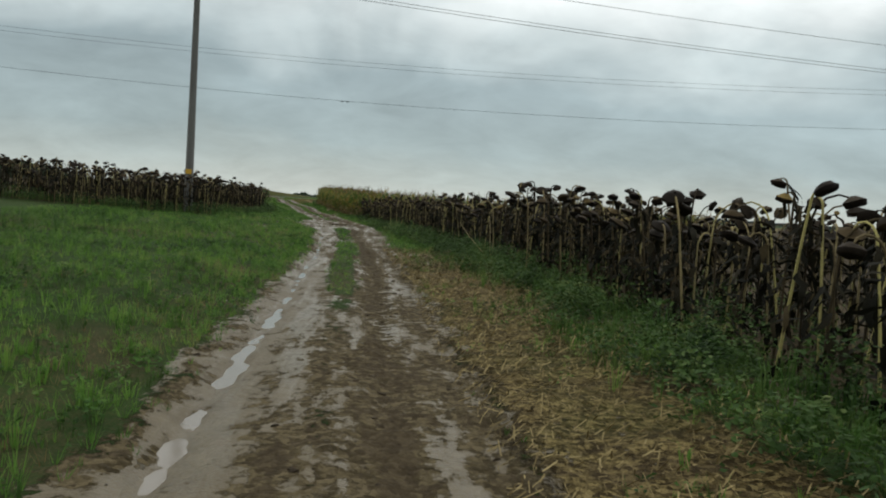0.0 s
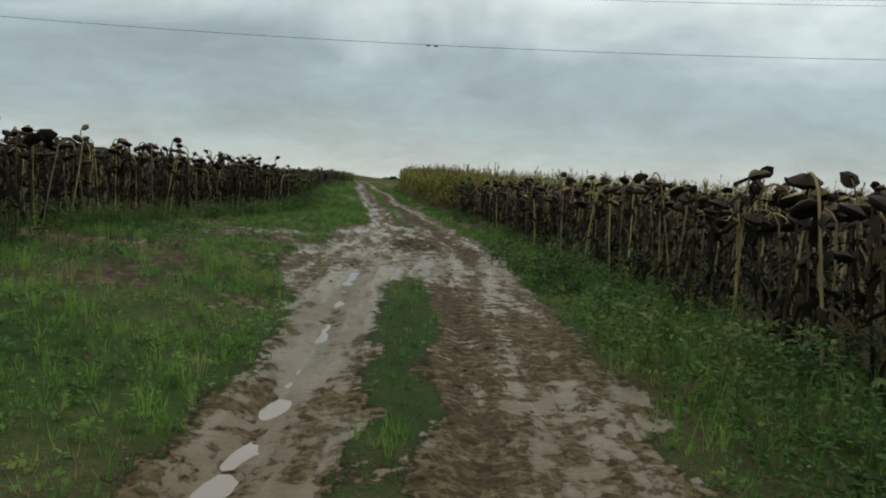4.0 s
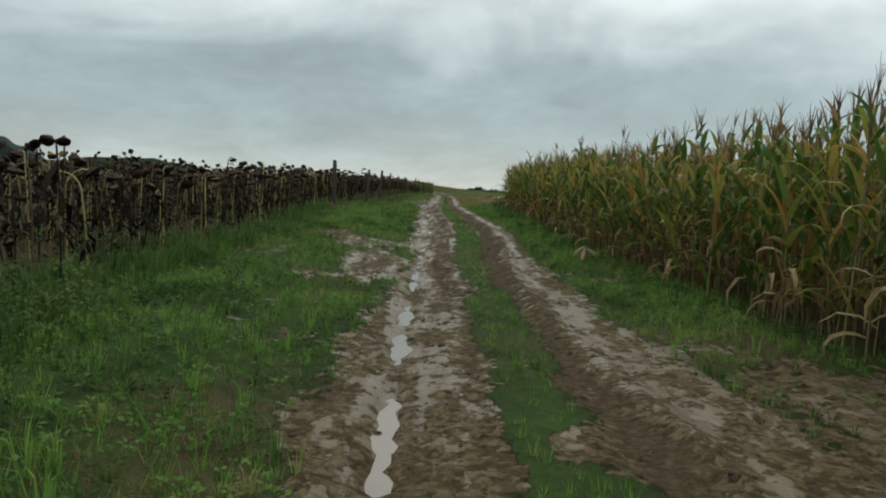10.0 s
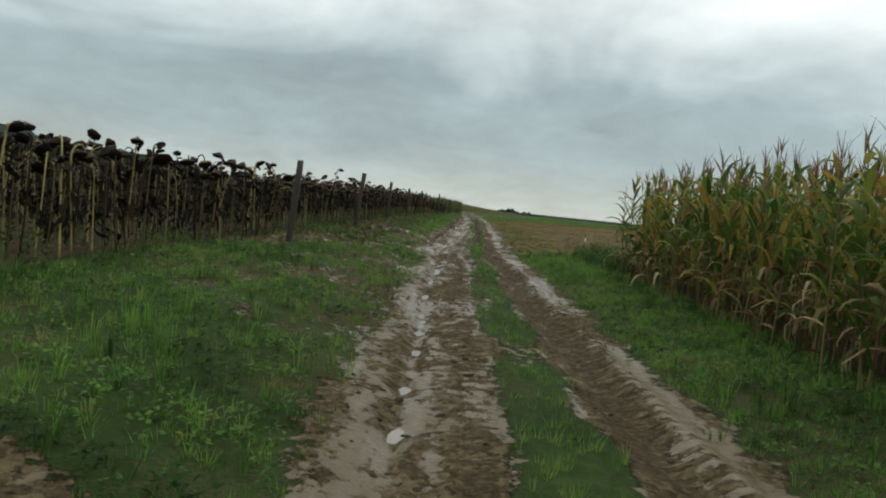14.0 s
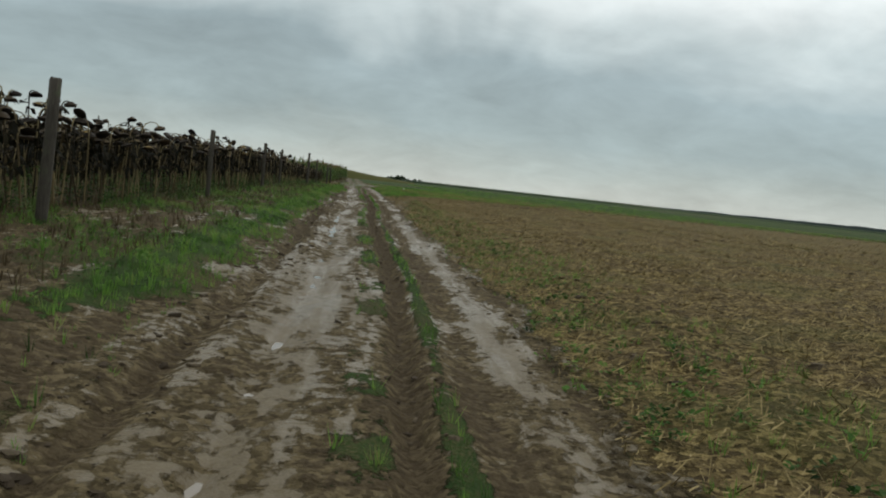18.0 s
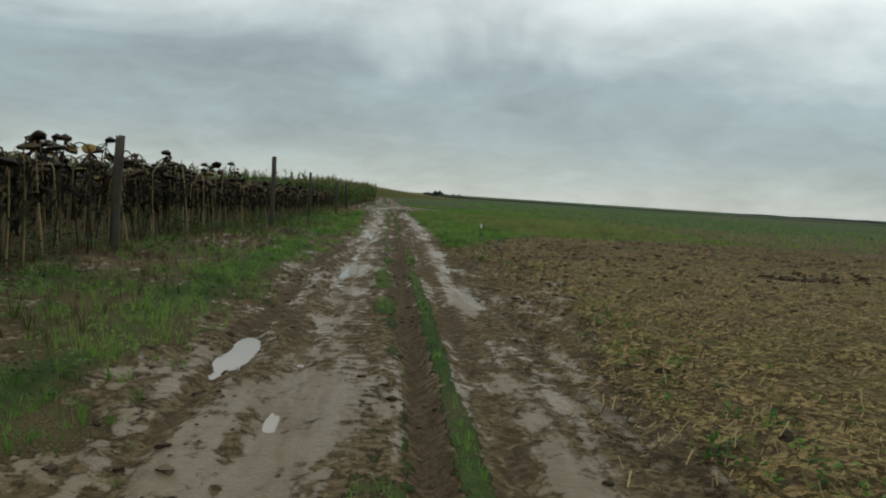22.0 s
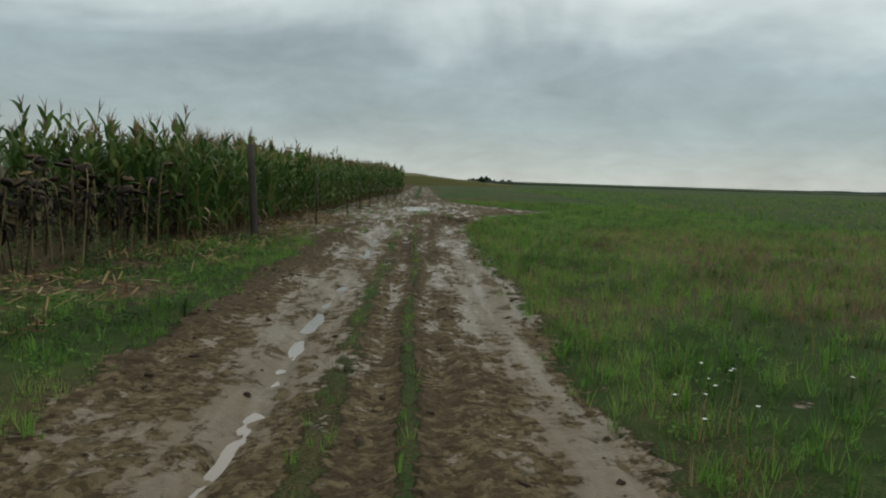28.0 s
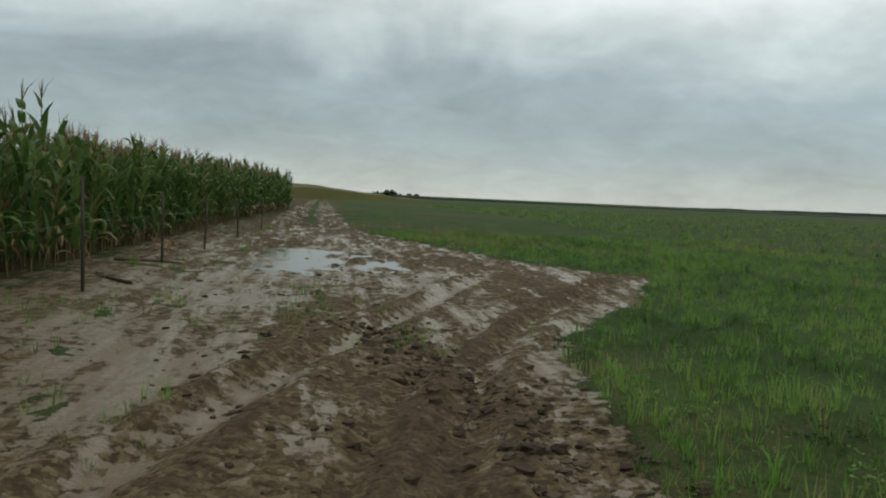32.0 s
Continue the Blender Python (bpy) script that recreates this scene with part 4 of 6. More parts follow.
def maize_template(rng, green, fine=2):
    """A maize plant: pieces by kind, root at the origin. fine as for the sunflower."""
    H = rng.uniform(1.9, 2.2)
    hd = rng.uniform(0, 6.283)
    stalk = bent(H, rng.uniform(-0.03, 0.03), rng.uniform(0, 0.06), 4 if fine == 2 else 2, hd)
    pieces = [("stalk", tube(stalk, np.linspace(0.014, 0.006, len(stalk)), 5 if fine == 2 else 3, False), 0)]
    leaves = (13, 11, 5)[2 - fine]
    w = rng.uniform(0, 6.283)
    for k in range(leaves):
        f = (k + 0.6) / leaves if fine else 0.55 + 0.45 * (k + 0.5) / leaves
        root = stalk[0] + (stalk[-1] - stalk[0]) * (0.08 + 0.88 * f)
        w += math.pi + rng.uniform(-0.5, 0.5)
        L = rng.uniform(0.5, 0.8) * (1.0 - 0.55 * max(f - 0.5, 0) * 2)
        dry = rng.random() < ((0.55 if f < 0.3 else 0.2 if f < 0.5 else 0.08) if not green else (0.22 if f < 0.2 else 0.015))
        droop = rng.uniform(2.2, 3.0) if dry else rng.choice((rng.uniform(0.2, 0.8), rng.uniform(0.6, 1.6), rng.uniform(1.6, 2.6)))
        lp = bent(L, rng.uniform(0.5, 1.1) if dry else rng.uniform(0.2, 0.5), droop, 6 if fine == 2 else 4 if fine else 3, w, root, 1.4)
        wide = rng.uniform(0.027, 0.043) * (0.8 if dry else 1.35 if green else 1)
        tw = w + 1.57 + rng.uniform(-0.35, 0.35)
        side = (math.cos(tw), math.sin(tw), rng.uniform(-0.4, 0.4))
        if fine == 2:
            leaf = strip(lp, wide * np.array([0.7, 1.0, 1.0, 0.9, 0.7, 0.42, 0.03]), side, 0.5)
        else:
            leaf = ribbon(lp, wide * np.array([0.75, 1.0, 0.9, 0.6]), side)
        pieces.append(("leaf", leaf, 2 if dry else 1))
    spikes = []
    for k in range((7, 5, 3)[2 - fine]):
        s = bent(rng.uniform(0.2, 0.36), rng.uniform(0.03, 0.26) if k else 0.0, rng.uniform(0.0, 0.7), 3 if fine == 2 else 2, rng.uniform(0, 6.283), stalk[-1] - np.array((0, 0, 0.05)))
        spikes.append(tube(s, np.linspace(0.0045, 0.0016, 4), 3, False) if fine == 2 else ribbon(s, (0.009, 0.007), (math.cos(k * 1.7), math.sin(k * 1.7), 0)))
    pieces.append(("tassel", join(spikes), 3))
    if fine == 2 and rng.random() < 0.7:
        c0 = stalk[0] + (stalk[-1] - stalk[0]) * 0.45
        cp = bent(0.22, 0.5, 0.3 if green else 1.6, 4, w, c0)
        pieces.append(("cob", tube(cp, (0.012, 0.026, 0.028, 0.02, 0.006), 6), 2))
    return pieces


SUN_BARE = (M_SUN_BARE, M_SUN_LEAF, M_SUN_HEAD, M_SUN_BACK)
SUN_MATS = (M_SUN_STEM, M_SUN_LEAF, M_SUN_HEAD, M_SUN_BACK)
MAIZE_Y = (M_CORN_STALK, M_CORN_YELLOW, M_CORN_DRY, M_TASSEL)
MAIZE_G = (M_CORN_STALK, M_CORN_GREEN, M_CORN_DRY, M_TASSEL)


def flat(pieces):
    """The pieces of a plant as one set of arrays: corners, triangles, material numbers."""
    v, f = join([p[1] for p in pieces])
    ids = np.concatenate([np.full(len(p[1][1]), p[2]) for p in pieces])
    used, back = np.unique(f.ravel(), return_inverse=True)
    return v[used], back.reshape(-1, 3), ids


def sow(name, templates, mats, xs, ys, label, category, rng, size=(0.9, 1.1), tilt=0.06, tall_share=0.1, stature=None):
    """Many plants in one mesh."""
    z, grown = ground_at(xs, ys)[0], (stature(ys) if stature else np.ones(len(xs)))
    vs, fs, ids, base = [], [], [], 0
    pick = rng.integers(0, len(templates), len(xs))
    for k, (tv, tf, ti) in enumerate(templates):
        sel = np.nonzero(pick == k)[0]
        if not len(sel):
            continue
        n = len(sel)
        a, s = rng.uniform(0, 2 * math.pi, n), rng.uniform(*size, n) * np.where(rng.random(n) < tall_share, 1.14, 1.0) * grown[sel]
        c, d = np.cos(a) * s, np.sin(a) * s
        tx, ty = rng.normal(0, tilt, n), rng.normal(0, tilt, n)
        X = c[:, None] * tv[None, :, 0] - d[:, None] * tv[None, :, 1]
        Y = d[:, None] * tv[None, :, 0] + c[:, None] * tv[None, :, 1]
        Z = s[:, None] * tv[None, :, 2]
        X, Y = X + tx[:, None] * Z, Y + ty[:, None] * Z
        P = np.stack([X + xs[sel][:, None], Y + ys[sel][:, None], Z + z[sel][:, None] - 0.02], 2).reshape(-1, 3)
        F = (tf[None] + (np.arange(n) * len(tv))[:, None, None]).reshape(-1, 3) + base
        vs.append(P)
        fs.append(F)
        ids.append(np.tile(ti, n))
        base += len(P)
    me = mesh_of(name, np.concatenate(vs), np.concatenate(fs), mats, np.concatenate(ids))
    return tagged(new(name, me), label, category, kind="stuff")


def plant_things(name, templates, mats, xs, ys, label, category, group, rng, size=(0.92, 1.08), tilt=4.0, stature=None):
    """Single plants, each a thing with its parts; copies share their meshes."""
    firsts = []
    for pieces in templates:
        root = thing(name, label, category, group)
        for kind, (v, f), mi in pieces:
            used, back = np.unique(np.asarray(f).ravel(), return_inverse=True)
            part(kind, (np.asarray(v)[used], back.reshape(-1, 3), mats[mi]), root)
        firsts.append(root)
    z = ground_at(xs, ys)[0]
    for i in range(len(xs)):
        s = rng.uniform(*size) * (float(stature(ys[i])) if stature else 1.0)
        m = pose(xs[i], ys[i], z[i] - 0.02, rng.normal(0, tilt), rng.normal(0, tilt), rng.uniform(0, 360))
        src = firsts[i % len(firsts)]
        ob = src if i < len(firsts) else copy_thing(src, m)
        ob.matrix_basis = m @ Matrix.Diagonal((s, s, s, 1))


def field_rows(rng, y0, y1, edge, side, depth, row, step, skip=0.06, jitter=0.1):
    """Plants in rows parallel to the track, from the crop's edge inwards."""
    xs, ys = [], []
    for k in range(int(depth / row)):
        y = np.arange(y0, y1, step) + rng.uniform(-step / 2, step / 2)
        y = y + rng.normal(0, step * 0.25, len(y))
        y = y[rng.random(len(y)) > skip]
        xs.append(edge(y) + side * (k * row + np.abs(rng.normal(0, jitter, len(y)))))
        ys.append(y)
    return np.concatenate(xs), np.concatenate(ys)


prng, nrng = random.Random(7), np.random.default_rng(7)
SUN_FULL = [sunflower_template(prng) for _ in range(10)]
SUN_DROOP = [sunflower_template(prng, 2, 0.5, 0.04) for _ in range(10)]
SUN_MIDDROOP = [flat(sunflower_template(prng, 1, 0.5, 0.04)) for _ in range(12)]
SUN_FARDROOP = [flat(sunflower_template(prng, 0, 0.3, 0.04)) for _ in range(6)]
SUN_LEAFY = [sunflower_template(prng, 2, 0.12) for _ in range(10)]
SUN_MID, SUN_MIDLEAFY = ([flat(sunflower_template(prng, 1, low)) for _ in range(12)] for low in (0.3, 0.12))
SUN_FAR = [flat(sunflower_template(prng, 0)) for _ in range(6)]
MZ_Y = [maize_template(prng, False) for _ in range(12)]
MZ_G = [maize_template(prng, True) for _ in range(12)]
MZ_YM, MZ_GM = ([flat(maize_template(prng, g, 1)) for _ in range(12)] for g in (False, True))
MZ_YF, MZ_GF = ([flat(maize_template(prng, g, 0)) for _ in range(5)] for g in (False, True))
DEAD = "dead brown sunflower with a drooping black seed head"


def edge_rows(rng, x0, x1, y0, rows, row, step, slope=0.0):
    """Plants along a field's edge square to the track."""
    x = np.concatenate([np.arange(x0, x1, step) + rng.normal(0, step * 0.3, len(np.arange(x0, x1, step))) for _ in range(rows)])
    y = np.repeat(np.arange(rows) * row + y0, len(x) // rows) + rng.normal(0, 0.14, len(x)) + slope * x
    return x, y


def front(rng, y0, y1, step):
    y = np.arange(y0, y1, step)
    return y + rng.normal(0, step * 0.22, len(y))


# sunflowers west of the track
WEST = lambda y: along(y, (36, 1.02), (42, 1.08), (52, 1.08), (57, 1.0), (63, 0.86), (86, 0.86), (100, 1.0), (118, 1.02), (138, 1.1), (160, 1.1), (172, 1.0), (186, 0.9), (200, 0.84))
def west_rows(y0, y1, mid, far, mats):
    xs, ys = field_rows(nrng, y0, y1, lambda y: left_edge(y) - 0.45, -1, 2.4, 0.78, 0.27)
    sow("sunflower_field", mid, mats, xs, ys, "dense field of dead blackened sunflowers with drooping heads", "sunflowers", nrng, (0.95, 1.16), stature=WEST, tall_share=0.06)
    xs, ys = field_rows(nrng, y0 + 0.7, y1, lambda y: left_edge(y) - 2.6, -1, 4.5, 0.75, 0.5, jitter=0.3)
    sow("sunflower_field", far, mats, xs, ys, "dead sunflowers crowded behind the first rows", "sunflowers", nrng, (0.92, 1.1), tall_share=0.05, stature=WEST)
    xs, ys = field_rows(nrng, y0 + 0.7, y1, lambda y: left_edge(y) - 7.2, -1, 11, 1.9, 1.1, jitter=0.4)
    sow("sunflower_field", far, mats, xs, ys, "dead sunflowers standing far into the field", "sunflowers", nrng, (0.94, 1.2), tall_share=0.1, stature=WEST)


west_rows(36.0, 106.0, SUN_MID, SUN_FAR, SUN_MATS)
west_rows(106.0, 200.8, SUN_MIDDROOP, SUN_FARDROOP, SUN_BARE)
xs, ys = edge_rows(nrng, -46, -1.9, 32.5, 8, 0.55, 0.28, -0.02)
sow("sunflower_field", SUN_MID, SUN_MATS, xs, ys, "field edge of dead blackened sunflowers", "sunflowers", nrng, (0.95, 1.16))
for y0, y1, made, mats in ((36.6, 106.0, SUN_FULL, SUN_MATS), (106.5, 200.6, SUN_DROOP, SUN_BARE)):
    ys = front(nrng, y0, y1, 0.95)
    plant_things("sunflower", made, mats, left_edge(ys) - nrng.uniform(0.0, 0.35, len(ys)), ys, DEAD, "sunflower", "sunflowers beside the track", nrng, (0.95, 1.16), stature=WEST)
# sunflowers east of the track, with a taller clump
EAST = lambda y: along(y, (-8, 1.0), (12.5, 1.0), (14.5, 1.16), (18.5, 1.2), (20.5, 1.0), (62, 1.0))
xs, ys = field_rows(nrng, -7.0, 61.0, lambda y: right_edge(y) + 0.45, 1, 3.2, 0.78, 0.26)
sow("sunflower_field", SUN_MIDLEAFY, SUN_MATS, xs, ys, "dense field of dead blackened sunflowers with drooping heads", "sunflowers", nrng, stature=EAST)
xs, ys = field_rows(nrng, -6.0, 61.5, lambda y: right_edge(y) + 3.6, 1, 15, 1.4, 0.9, jitter=0.4)
sow("sunflower_field", SUN_FAR, SUN_MATS, xs, ys, "dead sunflowers standing far into the field", "sunflowers", nrng, tall_share=0.22)
ys = front(nrng, 1.5, 60.5, 0.7)
plant_things("sunflower", SUN_LEAFY, SUN_MATS, right_edge(ys) + nrng.uniform(0.0, 0.35, len(ys)), ys, DEAD, "sunflower", "sunflowers beside the track", nrng, (0.88, 1.1), stature=EAST)

# ripening maize east of the track
RIPE = "ripening maize plant with yellowing leaves and a brown tassel"
xs, ys = field_rows(nrng, 65.0, 106.0, lambda y: right_edge(y) + 0.2, 1, 3.1, 0.6, 0.16)
sow("maize_field", MZ_YM, MAIZE_Y, xs, ys, "tall ripening maize with yellow-green leaves and brown tassels", "maize", nrng, (0.9, 1.08))
xs, ys = field_rows(nrng, 66.0, 106.0, lambda y: right_edge(y) + 3.0, 1, 13, 1.2, 0.6, jitter=0.3)
sow("maize_field", MZ_YF, MAIZE_Y, xs, ys, "tops of ripening maize deep in the field", "maize", nrng)
xs, ys = edge_rows(nrng, 9.5, 42, 64.6, 4, 0.6, 0.2)
sow("maize_field", MZ_YM, MAIZE_Y, xs, ys, "field edge of tall ripening maize", "maize", nrng)
ys = front(nrng, 64.6, 106, 0.45)
plant_things("maize_plant", MZ_Y, MAIZE_Y, right_edge(ys) + nrng.uniform(-0.15, 0.25, len(ys)), ys, RIPE, "maize plant", "maize beside the track", nrng, (0.92, 1.08), tilt=3.0)
# green maize west of the track
xs, ys = field_rows(nrng, 201.6, 262.0, lambda y: left_edge(y) - 0.2, -1, 3.0, 0.6, 0.17)
sow("maize_field", MZ_GM, MAIZE_G, xs, ys, "tall dark green maize with pale tassels", "maize", nrng, (0.87, 1.03))
xs, ys = field_rows(nrng, 202.5, 290.0, lambda y: left_edge(y) - 2.9, -1, 13, 1.3, 0.65, jitter=0.3)
sow("maize_field", MZ_GF, MAIZE_G, xs, ys, "tops of green maize deep in the field", "maize", nrng, (0.86, 1.0))
xs, ys = edge_rows(nrng, -32, 0.6, 201.7, 3, 0.6, 0.22)
sow("maize_field", MZ_GM, MAIZE_G, xs, ys, "field edge of tall green maize behind the sunflowers", "maize", nrng)
ys = front(nrng, 201.4, 244, 0.45)
plant_things("maize_plant", MZ_G, MAIZE_G, left_edge(ys) + nrng.uniform(-0.25, 0.12, len(ys)), ys, "tall green maize plant with a pale tassel", "maize plant", "maize beside the track", nrng, (0.86, 1.0), tilt=3.0)


# ---------------------------------------------------------------- grass, weeds and litter
def blades(name, xs, ys, height, width, mat, label, category, rng, lean=0.8, keep=None, group=7, bent_over=False, gaps=0.4):
    """Grass in small tufts: straight blades, or longer ones that bend over."""
    z, mud, pale, stub, dry, under = ground_at(xs, ys)
    ok = rng.random(len(xs)) < (1 - mud) ** 1.5 * (1 - stub * 0.97) if keep is None else rng.random(len(xs)) < keep(mud, stub, dry, under)
    ok &= rng.random(len(xs)) < 1 - gaps * (1 - sstep(fbm(xs, ys, 0.5, 4, 95, 0.65), 0.40, 0.56))
    x, y, z = (np.repeat(q[ok], group) for q in (xs, ys, z))
    tall = np.repeat((0.4 + 0.9 * rng.random(ok.sum())) * (0.4 + 1.2 * fbm(xs[ok], ys[ok], 1.1, 3, 91)), group)
    tint = np.repeat(0.62 * rng.random(ok.sum()) + 0.38 * sstep(vnoise(xs[ok], ys[ok], 0.3, 93), 0.2, 0.8), group)
    n = len(x)
    a, r = rng.uniform(0, 2 * math.pi, n), 0.3 * height * rng.random(n)
    dx, dy = np.cos(a), np.sin(a)
    x, y = x + dx * r, y + dy * r
    hgt = height * tall * (0.6 + 0.6 * rng.random(n))
    l = lean * (0.15 + rng.random(n)) * hgt
    w = width * (0.6 + 0.8 * rng.random(n))
    sx, sy = -dy * w, dx * w
    low, top = z - 0.02, z + hgt
    p0, p1 = np.stack([x - sx, y - sy, low], 1), np.stack([x + sx, y + sy, low], 1)
    if bent_over:
        cx, cy, cz = x + dx * l * 0.3, y + dy * l * 0.3, z + hgt * 0.7
        p2, p3 = np.stack([cx - sx * 0.8, cy - sy * 0.8, cz], 1), np.stack([cx + sx * 0.8, cy + sy * 0.8, cz], 1)
        p4 = np.stack([x + dx * l, y + dy * l, top * 0.85 + z * 0.15], 1)
        V = np.stack([p0, p1, p2, p3, p4], 1).reshape(-1, 3)
        i = np.arange(n) * 5
        F = np.stack([np.stack(t, 1) for t in ((i, i + 1, i + 3), (i, i + 3, i + 2), (i + 2, i + 3, i + 4))], 1).reshape(-1, 3)
    else:
        V = np.stack([p0, p1, np.stack([x + dx * l, y + dy * l, top], 1)], 1).reshape(-1, 3)
        F = np.arange(n * 3).reshape(-1, 3)
    me = mesh_of(name, V, F, mat, smooth=False, attrs={"tint": np.repeat(tint, len(V) // n)})
    return tagged(new(name, me), label, category, kind="stuff")


def herbs(name, xs, ys, height, leaf, mat, label, rng, leaves=12, keep=None, wide=0.9, patch=0.5):
    """Leafy weeds: domed clumps of small pointed leaves."""
    z, mud, pale, stub, dry, under = ground_at(xs, ys)
    ok = rng.random(len(xs)) < ((1 - mud) ** 2 * (1 - stub) if keep is None else keep(mud, stub, dry, under))
    ok &= rng.random(len(xs)) < 1 - patch * (1 - sstep(fbm(xs, ys, 1.3, 3, 99, 0.6), 0.42, 0.58))
    n0 = int(ok.sum())
    size = (0.5 + 0.7 * rng.random(n0)) * (0.5 + 1.0 * fbm(xs[ok], ys[ok], 1.1, 3, 91))
    tint = np.repeat(0.5 * rng.random(n0) + 0.5 * sstep(vnoise(xs[ok], ys[ok], 0.6, 94), 0.2, 0.8), leaves)
    x, y, z, size = (np.repeat(q, leaves) for q in (xs[ok], ys[ok], z[ok], size))
    n = len(x)
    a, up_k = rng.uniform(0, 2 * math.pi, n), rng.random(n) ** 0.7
    out = height * size * wide * np.sqrt(np.clip(1.05 - up_k ** 2, 0, 1)) * (0.3 + 0.7 * rng.random(n))
    cx, cy, cz = x + np.cos(a) * out, y + np.sin(a) * out, z + height * size * up_k
    b = a + rng.normal(0, 0.7, n)
    L, w = leaf * (0.6 + 0.8 * rng.random(n)), leaf * (0.16 + 0.2 * rng.random(n))
    rise = rng.uniform(-0.5, 0.9, n)
    dx, dy, dz = np.cos(b) * L, np.sin(b) * L, rise * L
    sx, sy, sz = -np.sin(b) * w, np.cos(b) * w, rng.normal(0, 0.5, n) * w
    P = [np.stack(q, 1) for q in ((cx, cy, cz), (cx + dx * 0.5 + sx, cy + dy * 0.5 + sy, cz + dz * 0.62 + sz), (cx + dx, cy + dy, cz + dz * 0.7), (cx + dx * 0.5 - sx, cy + dy * 0.5 - sy, cz + dz * 0.62 - sz))]
    i = np.arange(n) * 4
    F = np.stack([np.stack([i, i + 1, i + 2], 1), np.stack([i, i + 2, i + 3], 1)], 1).reshape(-1, 3)
    # tint drops for leaves low in a clump: self-shade put into the colour
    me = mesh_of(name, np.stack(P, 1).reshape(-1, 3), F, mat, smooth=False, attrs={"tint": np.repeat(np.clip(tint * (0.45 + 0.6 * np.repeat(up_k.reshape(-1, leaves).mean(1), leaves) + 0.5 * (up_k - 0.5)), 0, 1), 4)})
    return tagged(new(name, me), label, "weeds", kind="stuff")


def spread(rng, n, y0, y1, x_lo, x_hi, power=1.0):
    """Random places between two lines along the track; power > 1 crowds them at x_lo."""
    y = rng.uniform(y0, y1, n)
    a, b = x_lo(y), x_hi(y)
    return a + (b - a) * rng.random(n) ** power, y


grng = np.random.default_rng(11)
TX = track_x
short = "short green grass on the verge"
blades("grass", *spread(grng, 21000, -4, 37, lambda y: TX(y) - 0.8, lambda y: TX(y) - 10, 1.6), 0.1, 0.004, M_GRASS, short, "grass", grng)
blades("grass", *spread(grng, 23000, 37, 110, lambda y: TX(y) - 0.8, lambda y: left_edge(y) - 0.3), 0.105, 0.004, M_GRASS, short, "grass", grng)
blades("grass", *spread(grng, 32000, 110, 206, lambda y: TX(y) - 1.3, lambda y: left_edge(y) - 0.3, 1.35), 0.095, 0.004, M_GRASS, short, "grass", grng)
blades("grass", *spread(grng, 30000, -3, 240, lambda y: TX(y) - 0.7, lambda y: TX(y) + 0.7), 0.085, 0.0036, M_GRASS, "short grass between the wheel tracks", "grass", grng, keep=lambda m, s, d, u: np.clip(1.1 - 1.6 * m, 0, 1), gaps=0.6)
blades("grass", *spread(grng, 13000, -4, 62, lambda y: TX(y) + 1.0, lambda y: right_edge(y) + 0.6), 0.105, 0.004, M_GRASS, short, "grass", grng)
blades("grass", *spread(grng, 13000, 64, 112, lambda y: TX(y) + 1.0, lambda y: right_edge(y) + 0.4), 0.1, 0.004, M_GRASS, short, "grass", grng)
blades("grass", *spread(grng, 3000, 110, 170, lambda y: TX(y) + 1.2, lambda y: TX(y) + 3.4), 0.08, 0.004, M_GRASS, short, "grass", grng, keep=lambda m, s, d, u: (1 - m) * sstep(d, 0.1, 0.4))
blades("grass", *spread(grng, 4000, 205, 238, lambda y: left_edge(y) + 0.6, lambda y: TX(y) + 0.3), 0.17, 0.004, M_GRASS, "scattered tufts of grass on wet mud", "grass", grng, keep=lambda m, s, d, u: np.clip((1 - m) + 0.03, 0, 1))
blades("weeds", *spread(grng, 3200, 3, 60, lambda y: right_edge(y) + 0.5, lambda y: right_edge(y) - 1.3, 1.3), 0.2, 0.005, M_WEED, "tall dark weeds along the sunflowers", "weeds", grng, keep=lambda m, s, d, u: np.clip(1.0 - 1.6 * m, 0, 1) * sstep(d, 0.05, 0.45) + 0.5 * u, bent_over=True)
blades("weeds", *spread(grng, 3800, 32, 200, lambda y: left_edge(y) - 0.7, lambda y: left_edge(y) + 0.6, 1.3), 0.22, 0.005, M_WEED, "tall dark weeds along the field edge", "weeds", grng, keep=lambda m, s, d, u: np.clip(1.0 - 1.5 * m, 0.0, 1) * sstep(d, 0.05, 0.5) + 0.2 * u, bent_over=True)
blades("weeds", *spread(grng, 3000, 35, 96, lambda y: left_edge(y) - 0.6, lambda y: left_edge(y) + 0.55), 0.3, 0.006, M_WEED, "rank green weeds at the foot of the sunflowers", "weeds", grng, keep=lambda m, s, d, u: 0.85 + 0 * m, bent_over=True)
blades("weeds", *spread(grng, 1500, 0, 36, lambda y: right_edge(y) - 0.7, lambda y: right_edge(y) + 0.3), 0.26, 0.006, M_WEED, "rank green weeds at the foot of the sunflowers", "weeds", grng, keep=lambda m, s, d, u: 0.85 + 0 * m, bent_over=True)
blades("weeds", *spread(grng, 1600, 34.6, 36.4, lambda y: y * 0 - 20, lambda y: y * 0 - 3), 0.3, 0.006, M_WEED, "rank green weeds at the foot of the sunflowers", "weeds", grng, keep=lambda m, s, d, u: 0.85 + 0 * m, bent_over=True)
blades("weeds", *spread(grng, 3000, -30, 36, lambda y: TX(y) - 4.0, lambda y: TX(y) - 9.0), 0.24, 0.005, M_WEED, "taller weeds in the verge", "weeds", grng, keep=lambda m, s, d, u: sstep(d, 0.1, 0.4) * 0.8, bent_over=True)
